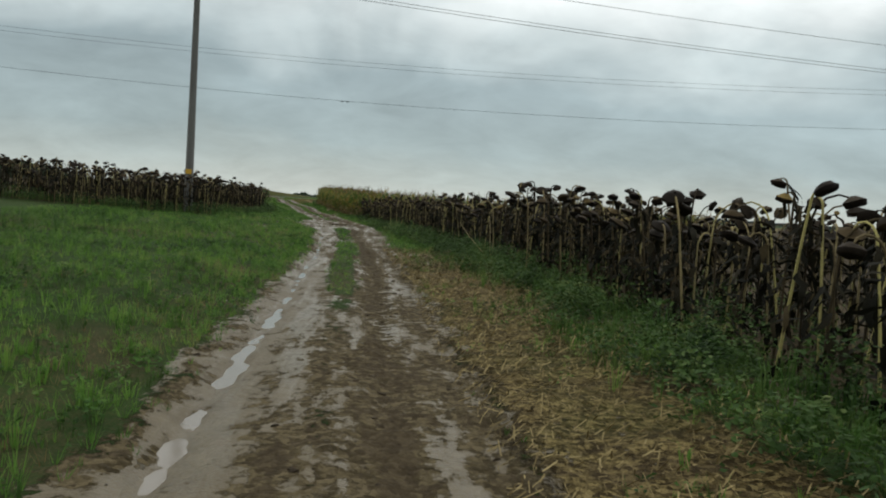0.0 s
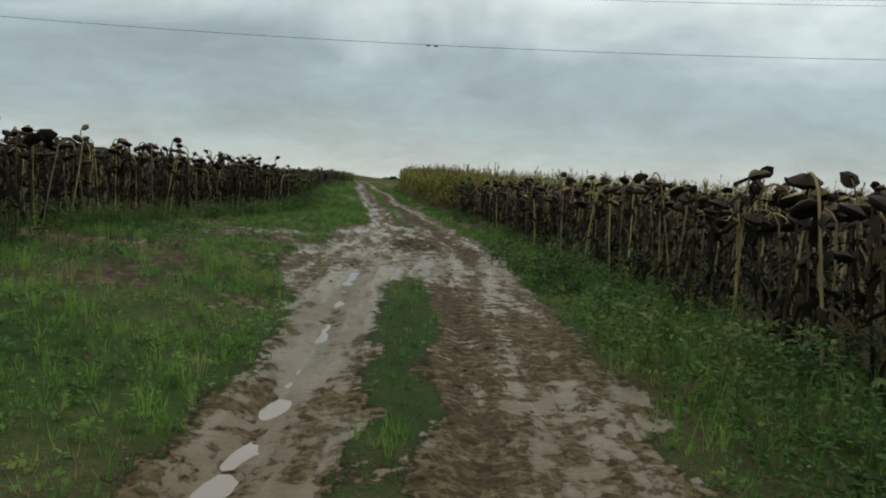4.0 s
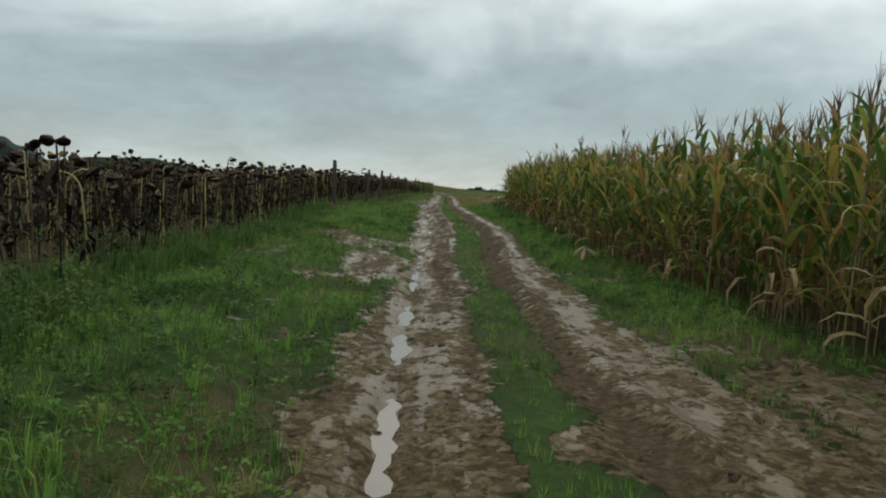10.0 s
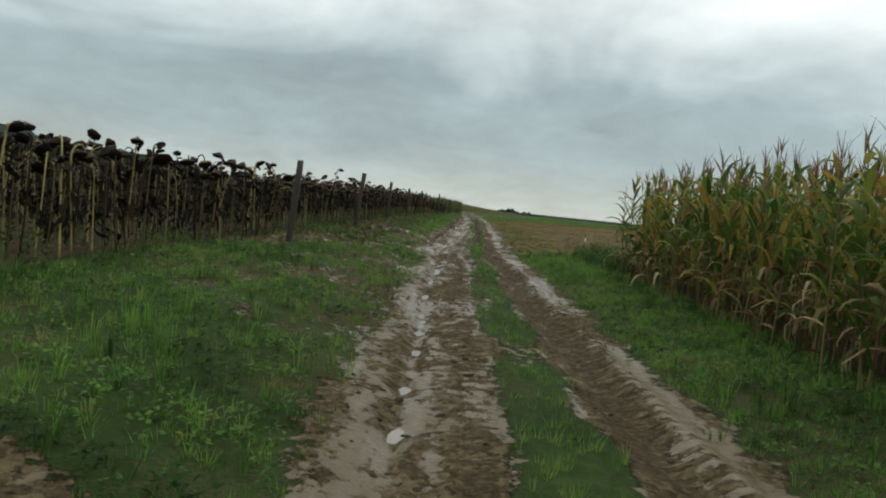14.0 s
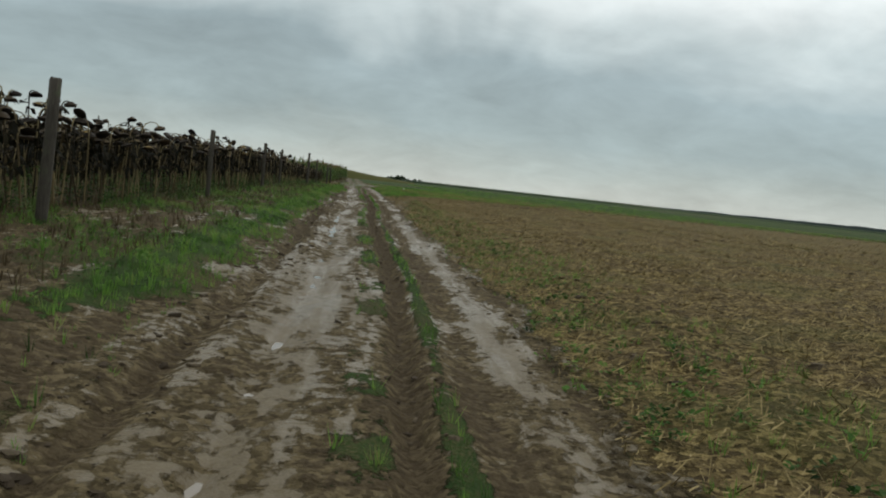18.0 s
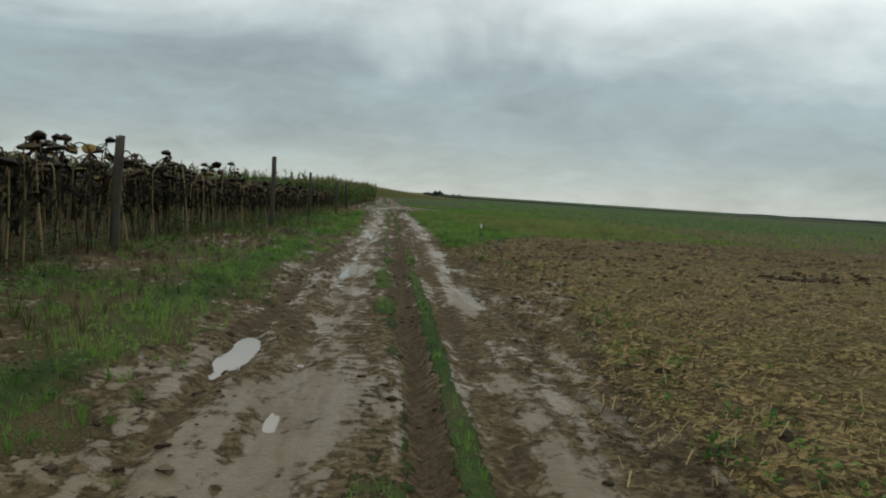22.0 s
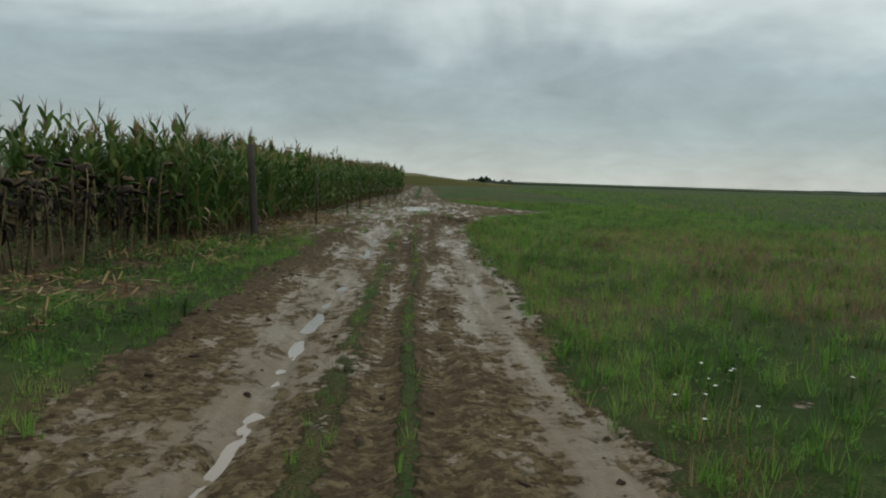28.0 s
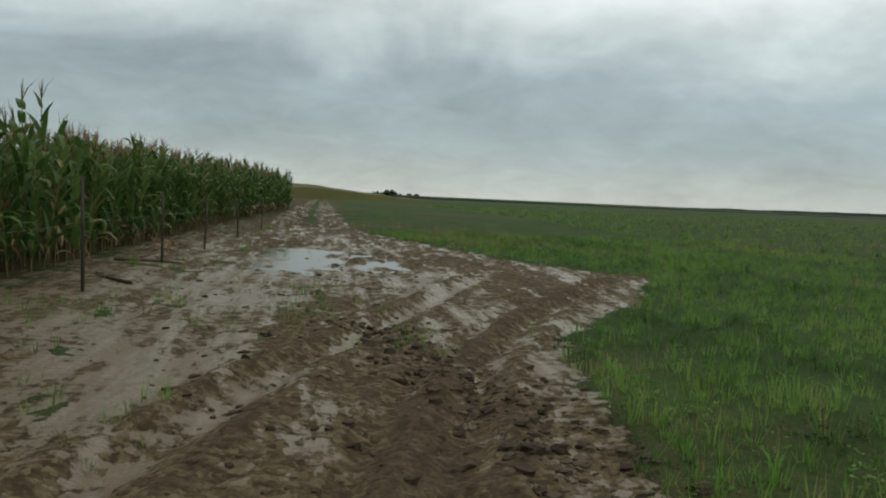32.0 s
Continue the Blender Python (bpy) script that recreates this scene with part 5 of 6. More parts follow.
blades("weeds", *spread(grng, 1500, 58, 70, lambda y: TX(y) - 3.0, lambda y: TX(y) - 4.6), 0.19, 0.005, M_WEED, "taller weeds in the verge", "weeds", grng, keep=lambda m, s, d, u: np.full(len(m), 0.8), bent_over=True)
blades("weeds", *spread(grng, 2600, 106, 112.5, lambda y: y * 0 + 7.4, lambda y: y * 0 + 12.0), 0.42, 0.005, M_WEED, "clump of tall weeds at the end of the maize", "weeds", grng, keep=lambda m, s, d, u: np.full(len(m), 0.9), bent_over=True)
blades("meadow_grass", *spread(grng, 38000, 165, 236, lambda y: TX(y) + 1.1, lambda y: TX(y) + 15, 1.7), 0.16, 0.004, M_GRASS, "long green meadow grass", "grass", grng)
blades("meadow_grass", *spread(grng, 12000, 170, 300, lambda y: TX(y) + 13, lambda y: TX(y) + 60, 1.4), 0.2, 0.012, M_GRASS, "long green meadow grass", "grass", grng, group=5)
blades("dry_grass", *spread(grng, 16000, 166, 240, lambda y: TX(y) + 1.5, lambda y: TX(y) + 24, 1.4), 0.24, 0.003, M_DRYGRASS, "dry seeding grass stems in the meadow", "grass", grng, lean=0.4, group=4, keep=lambda m, s, d, u: (1 - m) * sstep(d, 0.2, 0.6))
blades("dry_grass", *spread(grng, 9000, 178, 210, lambda y: TX(y) + 3.8, lambda y: TX(y) + 13), 0.19, 0.003, M_DRYGRASS, "brown seeding grass in the meadow", "grass", grng, lean=0.5, group=4, keep=lambda m, s, d, u: 0.7 + 0 * m)
blades("dry_grass", *spread(grng, 5000, 0, 110, lambda y: TX(y) - 1.2, lambda y: np.maximum(left_edge(y), TX(y) - 9)), 0.1, 0.003, M_DRYGRASS, "dead grass in the verge", "grass", grng, group=5, keep=lambda m, s, d, u: (1 - m) * sstep(d, 0.2, 0.6))


low_weeds = "low leafy green weeds in the verge"
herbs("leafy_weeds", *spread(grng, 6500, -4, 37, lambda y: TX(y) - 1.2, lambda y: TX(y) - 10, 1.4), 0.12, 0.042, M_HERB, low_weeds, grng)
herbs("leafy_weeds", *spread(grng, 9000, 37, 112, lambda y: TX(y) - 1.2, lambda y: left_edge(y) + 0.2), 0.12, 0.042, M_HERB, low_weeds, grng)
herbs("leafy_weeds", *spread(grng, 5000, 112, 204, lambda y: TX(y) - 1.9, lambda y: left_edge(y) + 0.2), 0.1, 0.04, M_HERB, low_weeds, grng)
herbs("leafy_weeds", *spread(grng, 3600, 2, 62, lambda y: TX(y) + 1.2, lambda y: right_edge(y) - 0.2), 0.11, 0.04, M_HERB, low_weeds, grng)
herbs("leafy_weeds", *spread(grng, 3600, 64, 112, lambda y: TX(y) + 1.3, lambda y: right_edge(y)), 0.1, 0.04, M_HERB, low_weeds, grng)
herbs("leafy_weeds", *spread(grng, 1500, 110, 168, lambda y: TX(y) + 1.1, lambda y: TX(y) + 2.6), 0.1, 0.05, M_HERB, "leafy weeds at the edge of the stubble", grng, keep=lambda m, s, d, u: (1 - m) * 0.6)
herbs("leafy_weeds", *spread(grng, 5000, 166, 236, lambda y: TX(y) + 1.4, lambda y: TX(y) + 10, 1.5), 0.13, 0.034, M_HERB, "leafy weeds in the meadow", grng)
rank = "dark bushy weeds growing under the sunflowers"
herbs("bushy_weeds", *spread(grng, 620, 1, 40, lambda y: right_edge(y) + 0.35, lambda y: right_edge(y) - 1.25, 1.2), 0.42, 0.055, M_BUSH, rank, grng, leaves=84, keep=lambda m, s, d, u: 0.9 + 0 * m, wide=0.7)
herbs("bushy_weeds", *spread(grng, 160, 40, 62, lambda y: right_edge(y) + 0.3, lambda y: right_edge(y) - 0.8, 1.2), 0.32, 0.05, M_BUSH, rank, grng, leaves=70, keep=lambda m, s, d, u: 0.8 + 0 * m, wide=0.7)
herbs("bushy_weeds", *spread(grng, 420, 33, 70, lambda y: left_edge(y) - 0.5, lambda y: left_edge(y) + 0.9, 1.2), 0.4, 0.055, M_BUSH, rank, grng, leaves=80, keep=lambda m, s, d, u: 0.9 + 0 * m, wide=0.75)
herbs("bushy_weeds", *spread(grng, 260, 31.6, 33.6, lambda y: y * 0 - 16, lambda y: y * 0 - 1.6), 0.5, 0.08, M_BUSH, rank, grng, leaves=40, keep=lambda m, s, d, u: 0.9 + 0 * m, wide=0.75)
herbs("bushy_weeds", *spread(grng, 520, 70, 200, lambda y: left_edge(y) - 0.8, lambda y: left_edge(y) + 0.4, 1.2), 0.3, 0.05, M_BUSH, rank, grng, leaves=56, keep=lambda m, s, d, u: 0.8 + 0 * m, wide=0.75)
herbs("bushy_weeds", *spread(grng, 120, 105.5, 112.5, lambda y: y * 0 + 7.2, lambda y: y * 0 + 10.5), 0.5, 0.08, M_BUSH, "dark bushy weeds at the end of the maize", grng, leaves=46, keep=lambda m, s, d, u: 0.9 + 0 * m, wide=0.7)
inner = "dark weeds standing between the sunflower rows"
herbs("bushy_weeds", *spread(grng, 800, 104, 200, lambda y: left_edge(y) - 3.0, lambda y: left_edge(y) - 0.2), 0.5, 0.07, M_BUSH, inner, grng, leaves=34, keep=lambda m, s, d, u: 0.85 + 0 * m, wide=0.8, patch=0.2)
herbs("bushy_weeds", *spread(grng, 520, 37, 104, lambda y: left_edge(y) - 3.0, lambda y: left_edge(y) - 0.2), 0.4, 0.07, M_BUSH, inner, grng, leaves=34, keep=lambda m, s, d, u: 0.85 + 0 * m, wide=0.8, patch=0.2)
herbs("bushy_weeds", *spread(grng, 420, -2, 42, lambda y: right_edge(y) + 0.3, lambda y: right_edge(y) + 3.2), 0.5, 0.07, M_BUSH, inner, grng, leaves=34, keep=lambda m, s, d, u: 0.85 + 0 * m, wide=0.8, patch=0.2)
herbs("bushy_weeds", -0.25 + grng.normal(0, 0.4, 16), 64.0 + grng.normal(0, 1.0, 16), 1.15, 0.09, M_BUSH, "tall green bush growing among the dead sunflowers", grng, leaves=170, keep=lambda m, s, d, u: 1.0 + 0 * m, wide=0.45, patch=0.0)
# brown dead weeds and trampled stalks on the verge by the fence
blades("dead_weeds", *spread(grng, 9000, 104, 202, lambda y: left_edge(y) - 0.8, lambda y: TX(y) - 2.6, 1.2), 0.14, 0.004, M_STRAWY, "brown dead weeds on the verge by the fence", "weeds", grng, lean=1.3, group=6, keep=lambda m, s, d, u: 0.75 * sstep(d, 0.1, 0.5) + 0.25 * u, bent_over=True)


def straw(name, xs, ys, length, width, mat, label, rng, keep, clumped=False):
    """Loose straw lying about."""
    z, mud, pale, stub, dry, under = ground_at(xs, ys)
    ok = rng.random(len(xs)) < keep(mud, stub, under) * (sstep(fbm(xs, ys, 0.9, 4, 63, 0.65), 0.36, 0.58) if clumped else 1)
    x, y, z = xs[ok], ys[ok], z[ok]
    n = len(x)
    a = rng.uniform(0, math.pi, n)
    L, w = length * (0.3 + 0.9 * rng.random(n)), width * (0.6 + 0.8 * rng.random(n))
    dx, dy = np.cos(a) * L / 2, np.sin(a) * L / 2
    sx, sy = -np.sin(a) * w, np.cos(a) * w
    t = rng.normal(0, 0.42, n) * L
    zb = z + 0.025 + 0.03 * rng.random(n)
    V = np.stack([np.stack([x - dx - sx, y - dy - sy, zb - np.minimum(t, 0)], 1), np.stack([x + dx - sx, y + dy - sy, zb + np.maximum(t, 0)], 1),
                  np.stack([x + dx + sx, y + dy + sy, zb + np.maximum(t, 0) + w], 1), np.stack([x - dx + sx, y - dy + sy, zb - np.minimum(t, 0) + w], 1)], 1).reshape(-1, 3)
    i = np.arange(n) * 4
    F = np.stack([np.stack([i, i + 1, i + 2], 1), np.stack([i, i + 2, i + 3], 1)], 1).reshape(-1, 3)
    me = mesh_of(name, V, F, mat, smooth=False)
    return tagged(new(name, me), label, "straw", kind="stuff")


straw("straw_litter", *spread(grng, 90000, 109, 177, lambda y: TX(y) + 1.2, lambda y: TX(y) + 14, 1.5), 0.11, 0.003, M_STRAW, "chopped straw and stubble on harvested soil", grng, lambda m, s, u: s, True)
straw("straw_litter", *spread(grng, 26000, 112, 162, lambda y: TX(y) + 1.3, lambda y: TX(y) + 5.5), 0.12, 0.0026, M_STRAW, "loose straw on the harvested soil", grng, lambda m, s, u: s)
straw("straw_litter", *spread(grng, 16000, 110, 177, lambda y: TX(y) + 13, lambda y: TX(y) + 50, 1.4), 0.16, 0.006, M_STRAW, "chopped straw and stubble on harvested soil", grng, lambda m, s, u: s, True)
straw("straw_litter", *spread(grng, 17000, 2, 21, lambda y: TX(y) + 0.9, lambda y: TX(y) + 3.0), 0.11, 0.0032, M_STRAW, "trampled straw on the track's edge", grng, lambda m, s, u: 0.7 + 0 * m)
straw("leaf_litter", *spread(grng, 7000, 36, 190, lambda y: left_edge(y) - 1.0, lambda y: left_edge(y) + 1.0), 0.1, 0.003, M_STRAW, "dead leaves and stalks at the field edge", grng, lambda m, s, u: 0.3 + 0 * m)


straw("leaf_litter", *spread(grng, 3200, 190, 214, lambda y: left_edge(y) - 0.3, lambda y: left_edge(y) + 1.5, 1.3), 0.2, 0.008, M_CORN_DRY, "brown dead leaves and stalks washed along the maize edge", grng, lambda m, s, u: 0.7 + 0 * m, True)


def clods(label, xs, ys, size, rng, keep=0.35):
    """Lumps of wet soil thrown up by wheels."""
    z, mud = ground_at(xs, ys)[:2]
    ok = rng.random(len(xs)) < np.clip(mud + keep - 0.35, 0, 1)
    x, y, z = xs[ok], ys[ok], z[ok]
    n = len(x)
    s = size * (0.35 + rng.random(n) ** 2.5 * 1.3)
    th = np.arange(6) * math.pi / 3
    base = np.concatenate([np.stack([np.cos(th), np.sin(th), 0 * th - 0.25], 1), np.stack([0.72 * np.cos(th + 0.4), 0.72 * np.sin(th + 0.4), 0 * th + 0.42], 1), [(0, 0, 0.62)]])
    V = base[None] * (1 + rng.normal(0, 0.2, (n, 13, 1))) + rng.normal(0, 0.09, (n, 13, 3))
    a = rng.uniform(0, 6.283, n)
    lx, ly = 1.0 + 0.5 * rng.random(n), 0.6 + 0.4 * rng.random(n)
    X, Y = V[:, :, 0] * lx[:, None], V[:, :, 1] * ly[:, None]
    c, d = np.cos(a)[:, None], np.sin(a)[:, None]
    P = np.stack([X * c - Y * d, X * d + Y * c, V[:, :, 2] * 0.8], 2) * s[:, None, None] + np.stack([x, y, z], 1)[:, None]
    T = []
    for k in range(6):
        q = (k + 1) % 6
        T += [(k, q, 6 + q), (k, 6 + q, 6 + k), (6 + k, 6 + q, 12)]
    F = (np.array(T)[None] + (np.arange(n) * 13)[:, None, None]).reshape(-1, 3)
    return tagged(new("soil_clods", mesh_of("soil_clods", P.reshape(-1, 3), F, M_CLOD, smooth=False)), label, "soil clods", kind="stuff")


def band(rng, n, y0, y1, u, w):
    y = rng.uniform(y0, y1, n)
    return TX(y) + u + rng.normal(0, w, n), y


THROWN = "dark wet clods of soil thrown up beside the wheel ruts"
for n, y0, y1, u, w, size in ((500, -2, 36, 0.35, 0.3, 0.035), (350, 0, 36, -1.3, 0.2, 0.03), (500, 36, 51, 0.3, 0.9, 0.035), (220, 39.5, 43.0, -0.05, 0.35, 0.06), (900, 50, 112, 0.55, 0.3, 0.035), (600, 50, 112, -0.3, 0.25, 0.035),
                              (500, 60, 110, -1.3, 0.25, 0.04), (900, 112, 168, -1.72, 0.14, 0.05), (600, 112, 168, -1.3, 0.12, 0.045), (900, 112, 168, 0.1, 0.2, 0.045), (500, 112, 168, 1.35, 0.2, 0.04),
                              (1200, 166, 206, -1.95, 0.3, 0.045), (900, 166, 206, 0.0, 0.4, 0.035), (900, 166, 206, 1.45, 0.16, 0.045), (700, 206, 226, 0.3, 0.9, 0.045)):
    clods(THROWN, *band(grng, int(n * 0.8), y0, y1, u, w), size * 0.68, grng)
y = grng.uniform(212.6, 218.0, 520)
clods("heap of dark churned soil in the turning place", 6.4 - 0.2 * (y - 215) + grng.normal(0, 0.26, 520), y, 0.042, grng, 1.0)
clods("dark soil clods lying in the stubble", 13.8 + grng.normal(0, 0.7, 60), 160.9 + grng.normal(0, 0.5, 60), 0.13, grng, 1.0)
clods("clods of torn earth at the field's end", *spread(grng, 1800, 156, 175, lambda y: TX(y) + 1.6, lambda y: TX(y) + 14, 1.4), 0.05, grng, 0.9)
clods("clods of earth among the stubble", *spread(grng, 900, 112, 168, lambda y: TX(y) + 2.0, lambda y: TX(y) + 16, 1.4), 0.05, grng, 0.9)
# taller tufts that stand out of the short grass
coarse = "coarse taller tufts in the verge"
for n, y0, y1, xa, xb in ((1500, -3, 37, lambda y: TX(y) - 1.3, lambda y: TX(y) - 9), (1500, 37, 110, lambda y: TX(y) - 1.3, left_edge), (1100, 110, 204, lambda y: TX(y) - 1.8, left_edge),
                          (900, 2, 62, lambda y: TX(y) + 1.5, right_edge), (600, 64, 112, lambda y: TX(y) + 1.5, right_edge), (2600, 168, 236, lambda y: TX(y) + 1.6, lambda y: TX(y) + 11)):
    blades("grass", *spread(grng, n, y0, y1, xa, xb, 1.2), 0.17, 0.0045, M_GRASS, coarse, "grass", grng, group=9, bent_over=True)
# torn turf and tufts that stray onto the mud
stray = "small tufts of grass torn up along the track"
blades("grass", *spread(grng, 5000, -3, 206, lambda y: TX(y) - 2.2, lambda y: TX(y) - 1.0), 0.055, 0.0032, M_GRASS, stray, "grass", grng, keep=lambda m, s, d, u: 0.45 * (m < 0.97))
blades("grass", *spread(grng, 5000, -3, 206, lambda y: TX(y) + 1.0, lambda y: TX(y) + 2.1), 0.055, 0.0032, M_GRASS, stray, "grass", grng, keep=lambda m, s, d, u: 0.45 * (m < 0.97) * (1 - s))
for cx, cy, n in ((5.1, 221.2, 26), (2.45, 217.7, 30), (4.95, 218.9, 26), (6.3, 217.2, 20), (3.3, 219.6, 16), (4.0, 214.5, 14)):
    blades("grass", cx + grng.normal(0, 0.3, n), cy + grng.normal(0, 0.5, n), 0.15, 0.004, M_GRASS, "tuft of green grass standing in wet mud", "grass", grng, keep=lambda m, s, d, u: 0.9 + 0 * m)


# ---------------------------------------------------------------- small things beside the track
def ground_z(x, y):
    return float(ground_at(np.array([x]), np.array([y]))[0][0])


def leaf_heap(name, x, y, r, n, mat, label, category, rng):
    """A low heap of dry strips lying over one another."""
    z, pieces = ground_z(x, y), []
    for k in range(n):
        a, q, hd = rng.uniform(0, 6.283), r * rng.random() ** 0.7, rng.uniform(0, 6.283)
        at = (x + q * math.cos(a), y + q * math.sin(a), z + 0.02 + 0.22 * r * (1 - q / r) + rng.uniform(0, 0.04))
        lp = bent(rng.uniform(0.15, 0.34), rng.uniform(0.7, 1.5), rng.uniform(0.2, 1.2), 4, hd, at)
        pieces.append(strip(lp, rng.uniform(0.012, 0.028) * np.array([0.5, 1.0, 1.0, 0.7, 0.1]), (math.cos(hd + 1.57), math.sin(hd + 1.57), rng.uniform(-0.5, 0.5)), 0.5))
    v, f = join(pieces)
    return tagged(new(name, mesh_of(name, v, f, mat)), label, category, kind="stuff")


def husk_sheaf(x, y, h, n, rng):
    """A broken cob's husk that stands on the verge with its strips hanging."""
    root = thing("maize_husk", "pale dry maize husk standing on the grassy verge", "maize husk", at=(x, y, ground_z(x, y)))
    part("stub", (*tube([(0, 0, -0.03), (0.01, 0, h * 0.6), (0, 0.01, h)], (0.012, 0.02, 0.008), 6), M_HUSK), root)
    for k in range(n):
        hd = rng.uniform(0, 6.283)
        lp = bent(h * rng.uniform(0.8, 1.2), rng.uniform(1.7, 2.5), rng.uniform(0.3, 0.8), 5, hd, (0, 0, h * rng.uniform(0.75, 1.05)))
        leaf = strip(lp, rng.uniform(0.02, 0.04) * np.array([0.5, 1.0, 1.0, 0.9, 0.6, 0.1]), (math.cos(hd + 1.57), math.sin(hd + 1.57), rng.uniform(-0.4, 0.4)), 0.6)
        part("husk_leaf", (*leaf, M_HUSK), root)
    return root


husk_sheaf(6.75, 77.85, 0.3, 14, prng)
leaf_heap("dry_leaves", 0.1, 93.0, 0.3, 44, M_CORN_DRY, "pale dry leaves heaped at the foot of a fence post", "dry leaves", prng)
leaf_heap("plant_debris", 2.15, 225.5, 0.5, 50, M_CORN_DRY, "brown plant debris washed up beside the maize", "debris", prng)
leaf_heap("dry_stalks", 1.5, 207.0, 0.3, 30, M_CORN_DRY, "dry broken stalks at the maize edge", "stalks", prng)
blades("dead_weeds", 9.3 + grng.normal(0, 0.4, 70), 187.9 + grng.normal(0, 0.3, 70), 0.2, 0.005, M_STRAWY, "clump of brown dead weeds in the meadow", "weeds", grng, lean=1.2, keep=lambda m, s, d, u: 0.95 + 0 * m, bent_over=True)


def marker_stake(x, y, h, label):
    root = thing("marker_stake", label, "stake", "marker stakes", at=(x, y, ground_z(x, y)))
    part("stake", (*tube([(0, 0, -0.2), (0.005, 0.003, h * 0.5), (0.012, 0, h)], (0.011, 0.011, 0.01), 6), M_POST), root)
    part("cap", (*tube([(0.012, 0, h - 0.07), (0.012, 0, h - 0.06), (0.013, 0, h + 0.02), (0.013, 0, h + 0.045), (0.013, 0, h + 0.05)], (0.02, 0.027, 0.027, 0.018, 0.008), 10), M_WHITE), root, "white plastic cap")


marker_stake(7.8, 112.4, 0.55, "thin wooden stake with a white cap at the maize corner")
marker_stake(7.6, 170.0, 0.5, "small wooden stake with a white top beside the meadow")


def meadow_flower(x, y, h, rng):
    root = thing("meadow_flower", "small white meadow flower on a thin stem", "flower", "white meadow flowers", at=(x, y, ground_z(x, y)))
    st = bent(h, rng.uniform(0, 0.2), rng.uniform(0.1, 0.4), 3, rng.uniform(0, 6.283), (0, 0, -0.02))
    part("stem", (*tube(st, (0.003, 0.003, 0.002, 0.002), 4, False), M_WEED), root)
    c, pet = st[-1], []
    for k in range(7):
        a = k * 0.9
        tip = c + 0.016 * np.array((math.cos(a), math.sin(a), 0.2))
        pet.append(ribbon(np.stack([c, c * 0.5 + tip * 0.5, tip]), (0.003, 0.007), (-math.sin(a), math.cos(a), 0)))
    part("petals", (*join(pet), M_PETAL), root, "white petals")


for _ in range(14):
    meadow_flower(7.3 + prng.gauss(0, 0.35), 190.4 + prng.gauss(0, 0.7), prng.uniform(0.13, 0.24), prng)


def branch(x, y, length, heading, r, rng):
    z = ground_z(x, y)
    pts = [(x + math.cos(heading) * length * (k / 5 - 0.5) + rng.uniform(-0.02, 0.02), y + math.sin(heading) * length * (k / 5 - 0.5) + rng.uniform(-0.03, 0.03), 0) for k in range(6)]
    pts = [(a, b, ground_z(a, b) + r * 0.7) for a, b, _ in pts]
    main = tube(pts, [r * (1 - 0.1 * k) for k in range(6)], 6)
    a, b, c = pts[3]
    twig = tube(bent(length * 0.35, 1.2, 0.4, 3, heading + 0.7, (a, b, c)), (r * 0.5, r * 0.4, r * 0.3, r * 0.15), 5)
    v, f = join([main, twig])
    return tagged(new("branch", mesh_of("branch", v, f, M_BARK)), "broken grey-brown branch lying on the mud", "branch", "branches by the maize")


def fallen_stalk(points, label):
    pts = [(a, b, ground_z(a, b) + h) for a, b, h in points]
    ob = new("fallen_stalk", mesh_of("fallen_stalk", *tube(pts, np.linspace(0.010, 0.006, len(pts)), 6), M_CORN_DRY))
    return tagged(ob, label, "stalk", "broken sunflower stalks")


fallen_stalk(((5.4, 17.4, 0.0), (5.15, 17.4, 0.28), (4.85, 17.45, 0.6), (4.62, 17.5, 0.9)), "pale broken sunflower stalk leaning out over the verge")
fallen_stalk(((5.42, 17.5, 0.0), (5.4, 17.55, 0.4), (5.36, 17.6, 1.1)), "pale broken sunflower stalk leaning in the field edge")
fallen_stalk(((4.5, 16.45, 0.02), (4.85, 16.25, 0.025), (5.2, 16.1, 0.03)), "pale broken sunflower stalk lying on the verge")
fallen_stalk(((6.4, 49.6, 0.1), (6.5, 48.6, 0.03), (6.45, 47.7, 0.02)), "pale broken sunflower stalk lying on the verge")
branch(2.3, 223.3, 1.1, 0.5, 0.035, prng)
branch(2.4, 220.7, 0.8, 2.4, 0.03, prng)
branch(2.1, 224.2, 0.7, 1.4, 0.022, prng)

# ---------------------------------------------------------------- fence posts, wires, pole
def post_mesh(rng, h, r):
    n = 8
    bend = rng.uniform(-0.02, 0.02)
    pts = [(bend * math.sin(k / 5 * 3), 0, -0.3 + (h + 0.3) * k / 5) for k in range(6)]
    v, f = tube(pts, [r * rng.uniform(0.9, 1.08) for _ in pts], n)
    v[-n:, 2] += np.array([rng.uniform(-0.025, 0.02) for _ in range(n)])
    return v, f


def fence_post(x, y, h, r, lean_x, lean_y, rng):
    z = float(ground_at(np.array([x]), np.array([y]))[0][0])
    v, f = post_mesh(rng, h, r)
    ob = new("fence_post", mesh_of("fence_post", v, f, M_POST))
    ob.matrix_basis = pose(x, y, z, lean_y, lean_x, rng.uniform(0, 360) * 0)
    return tagged(ob, "weathered grey round wooden fence post at the field edge", "fence post", "fence posts along the track")


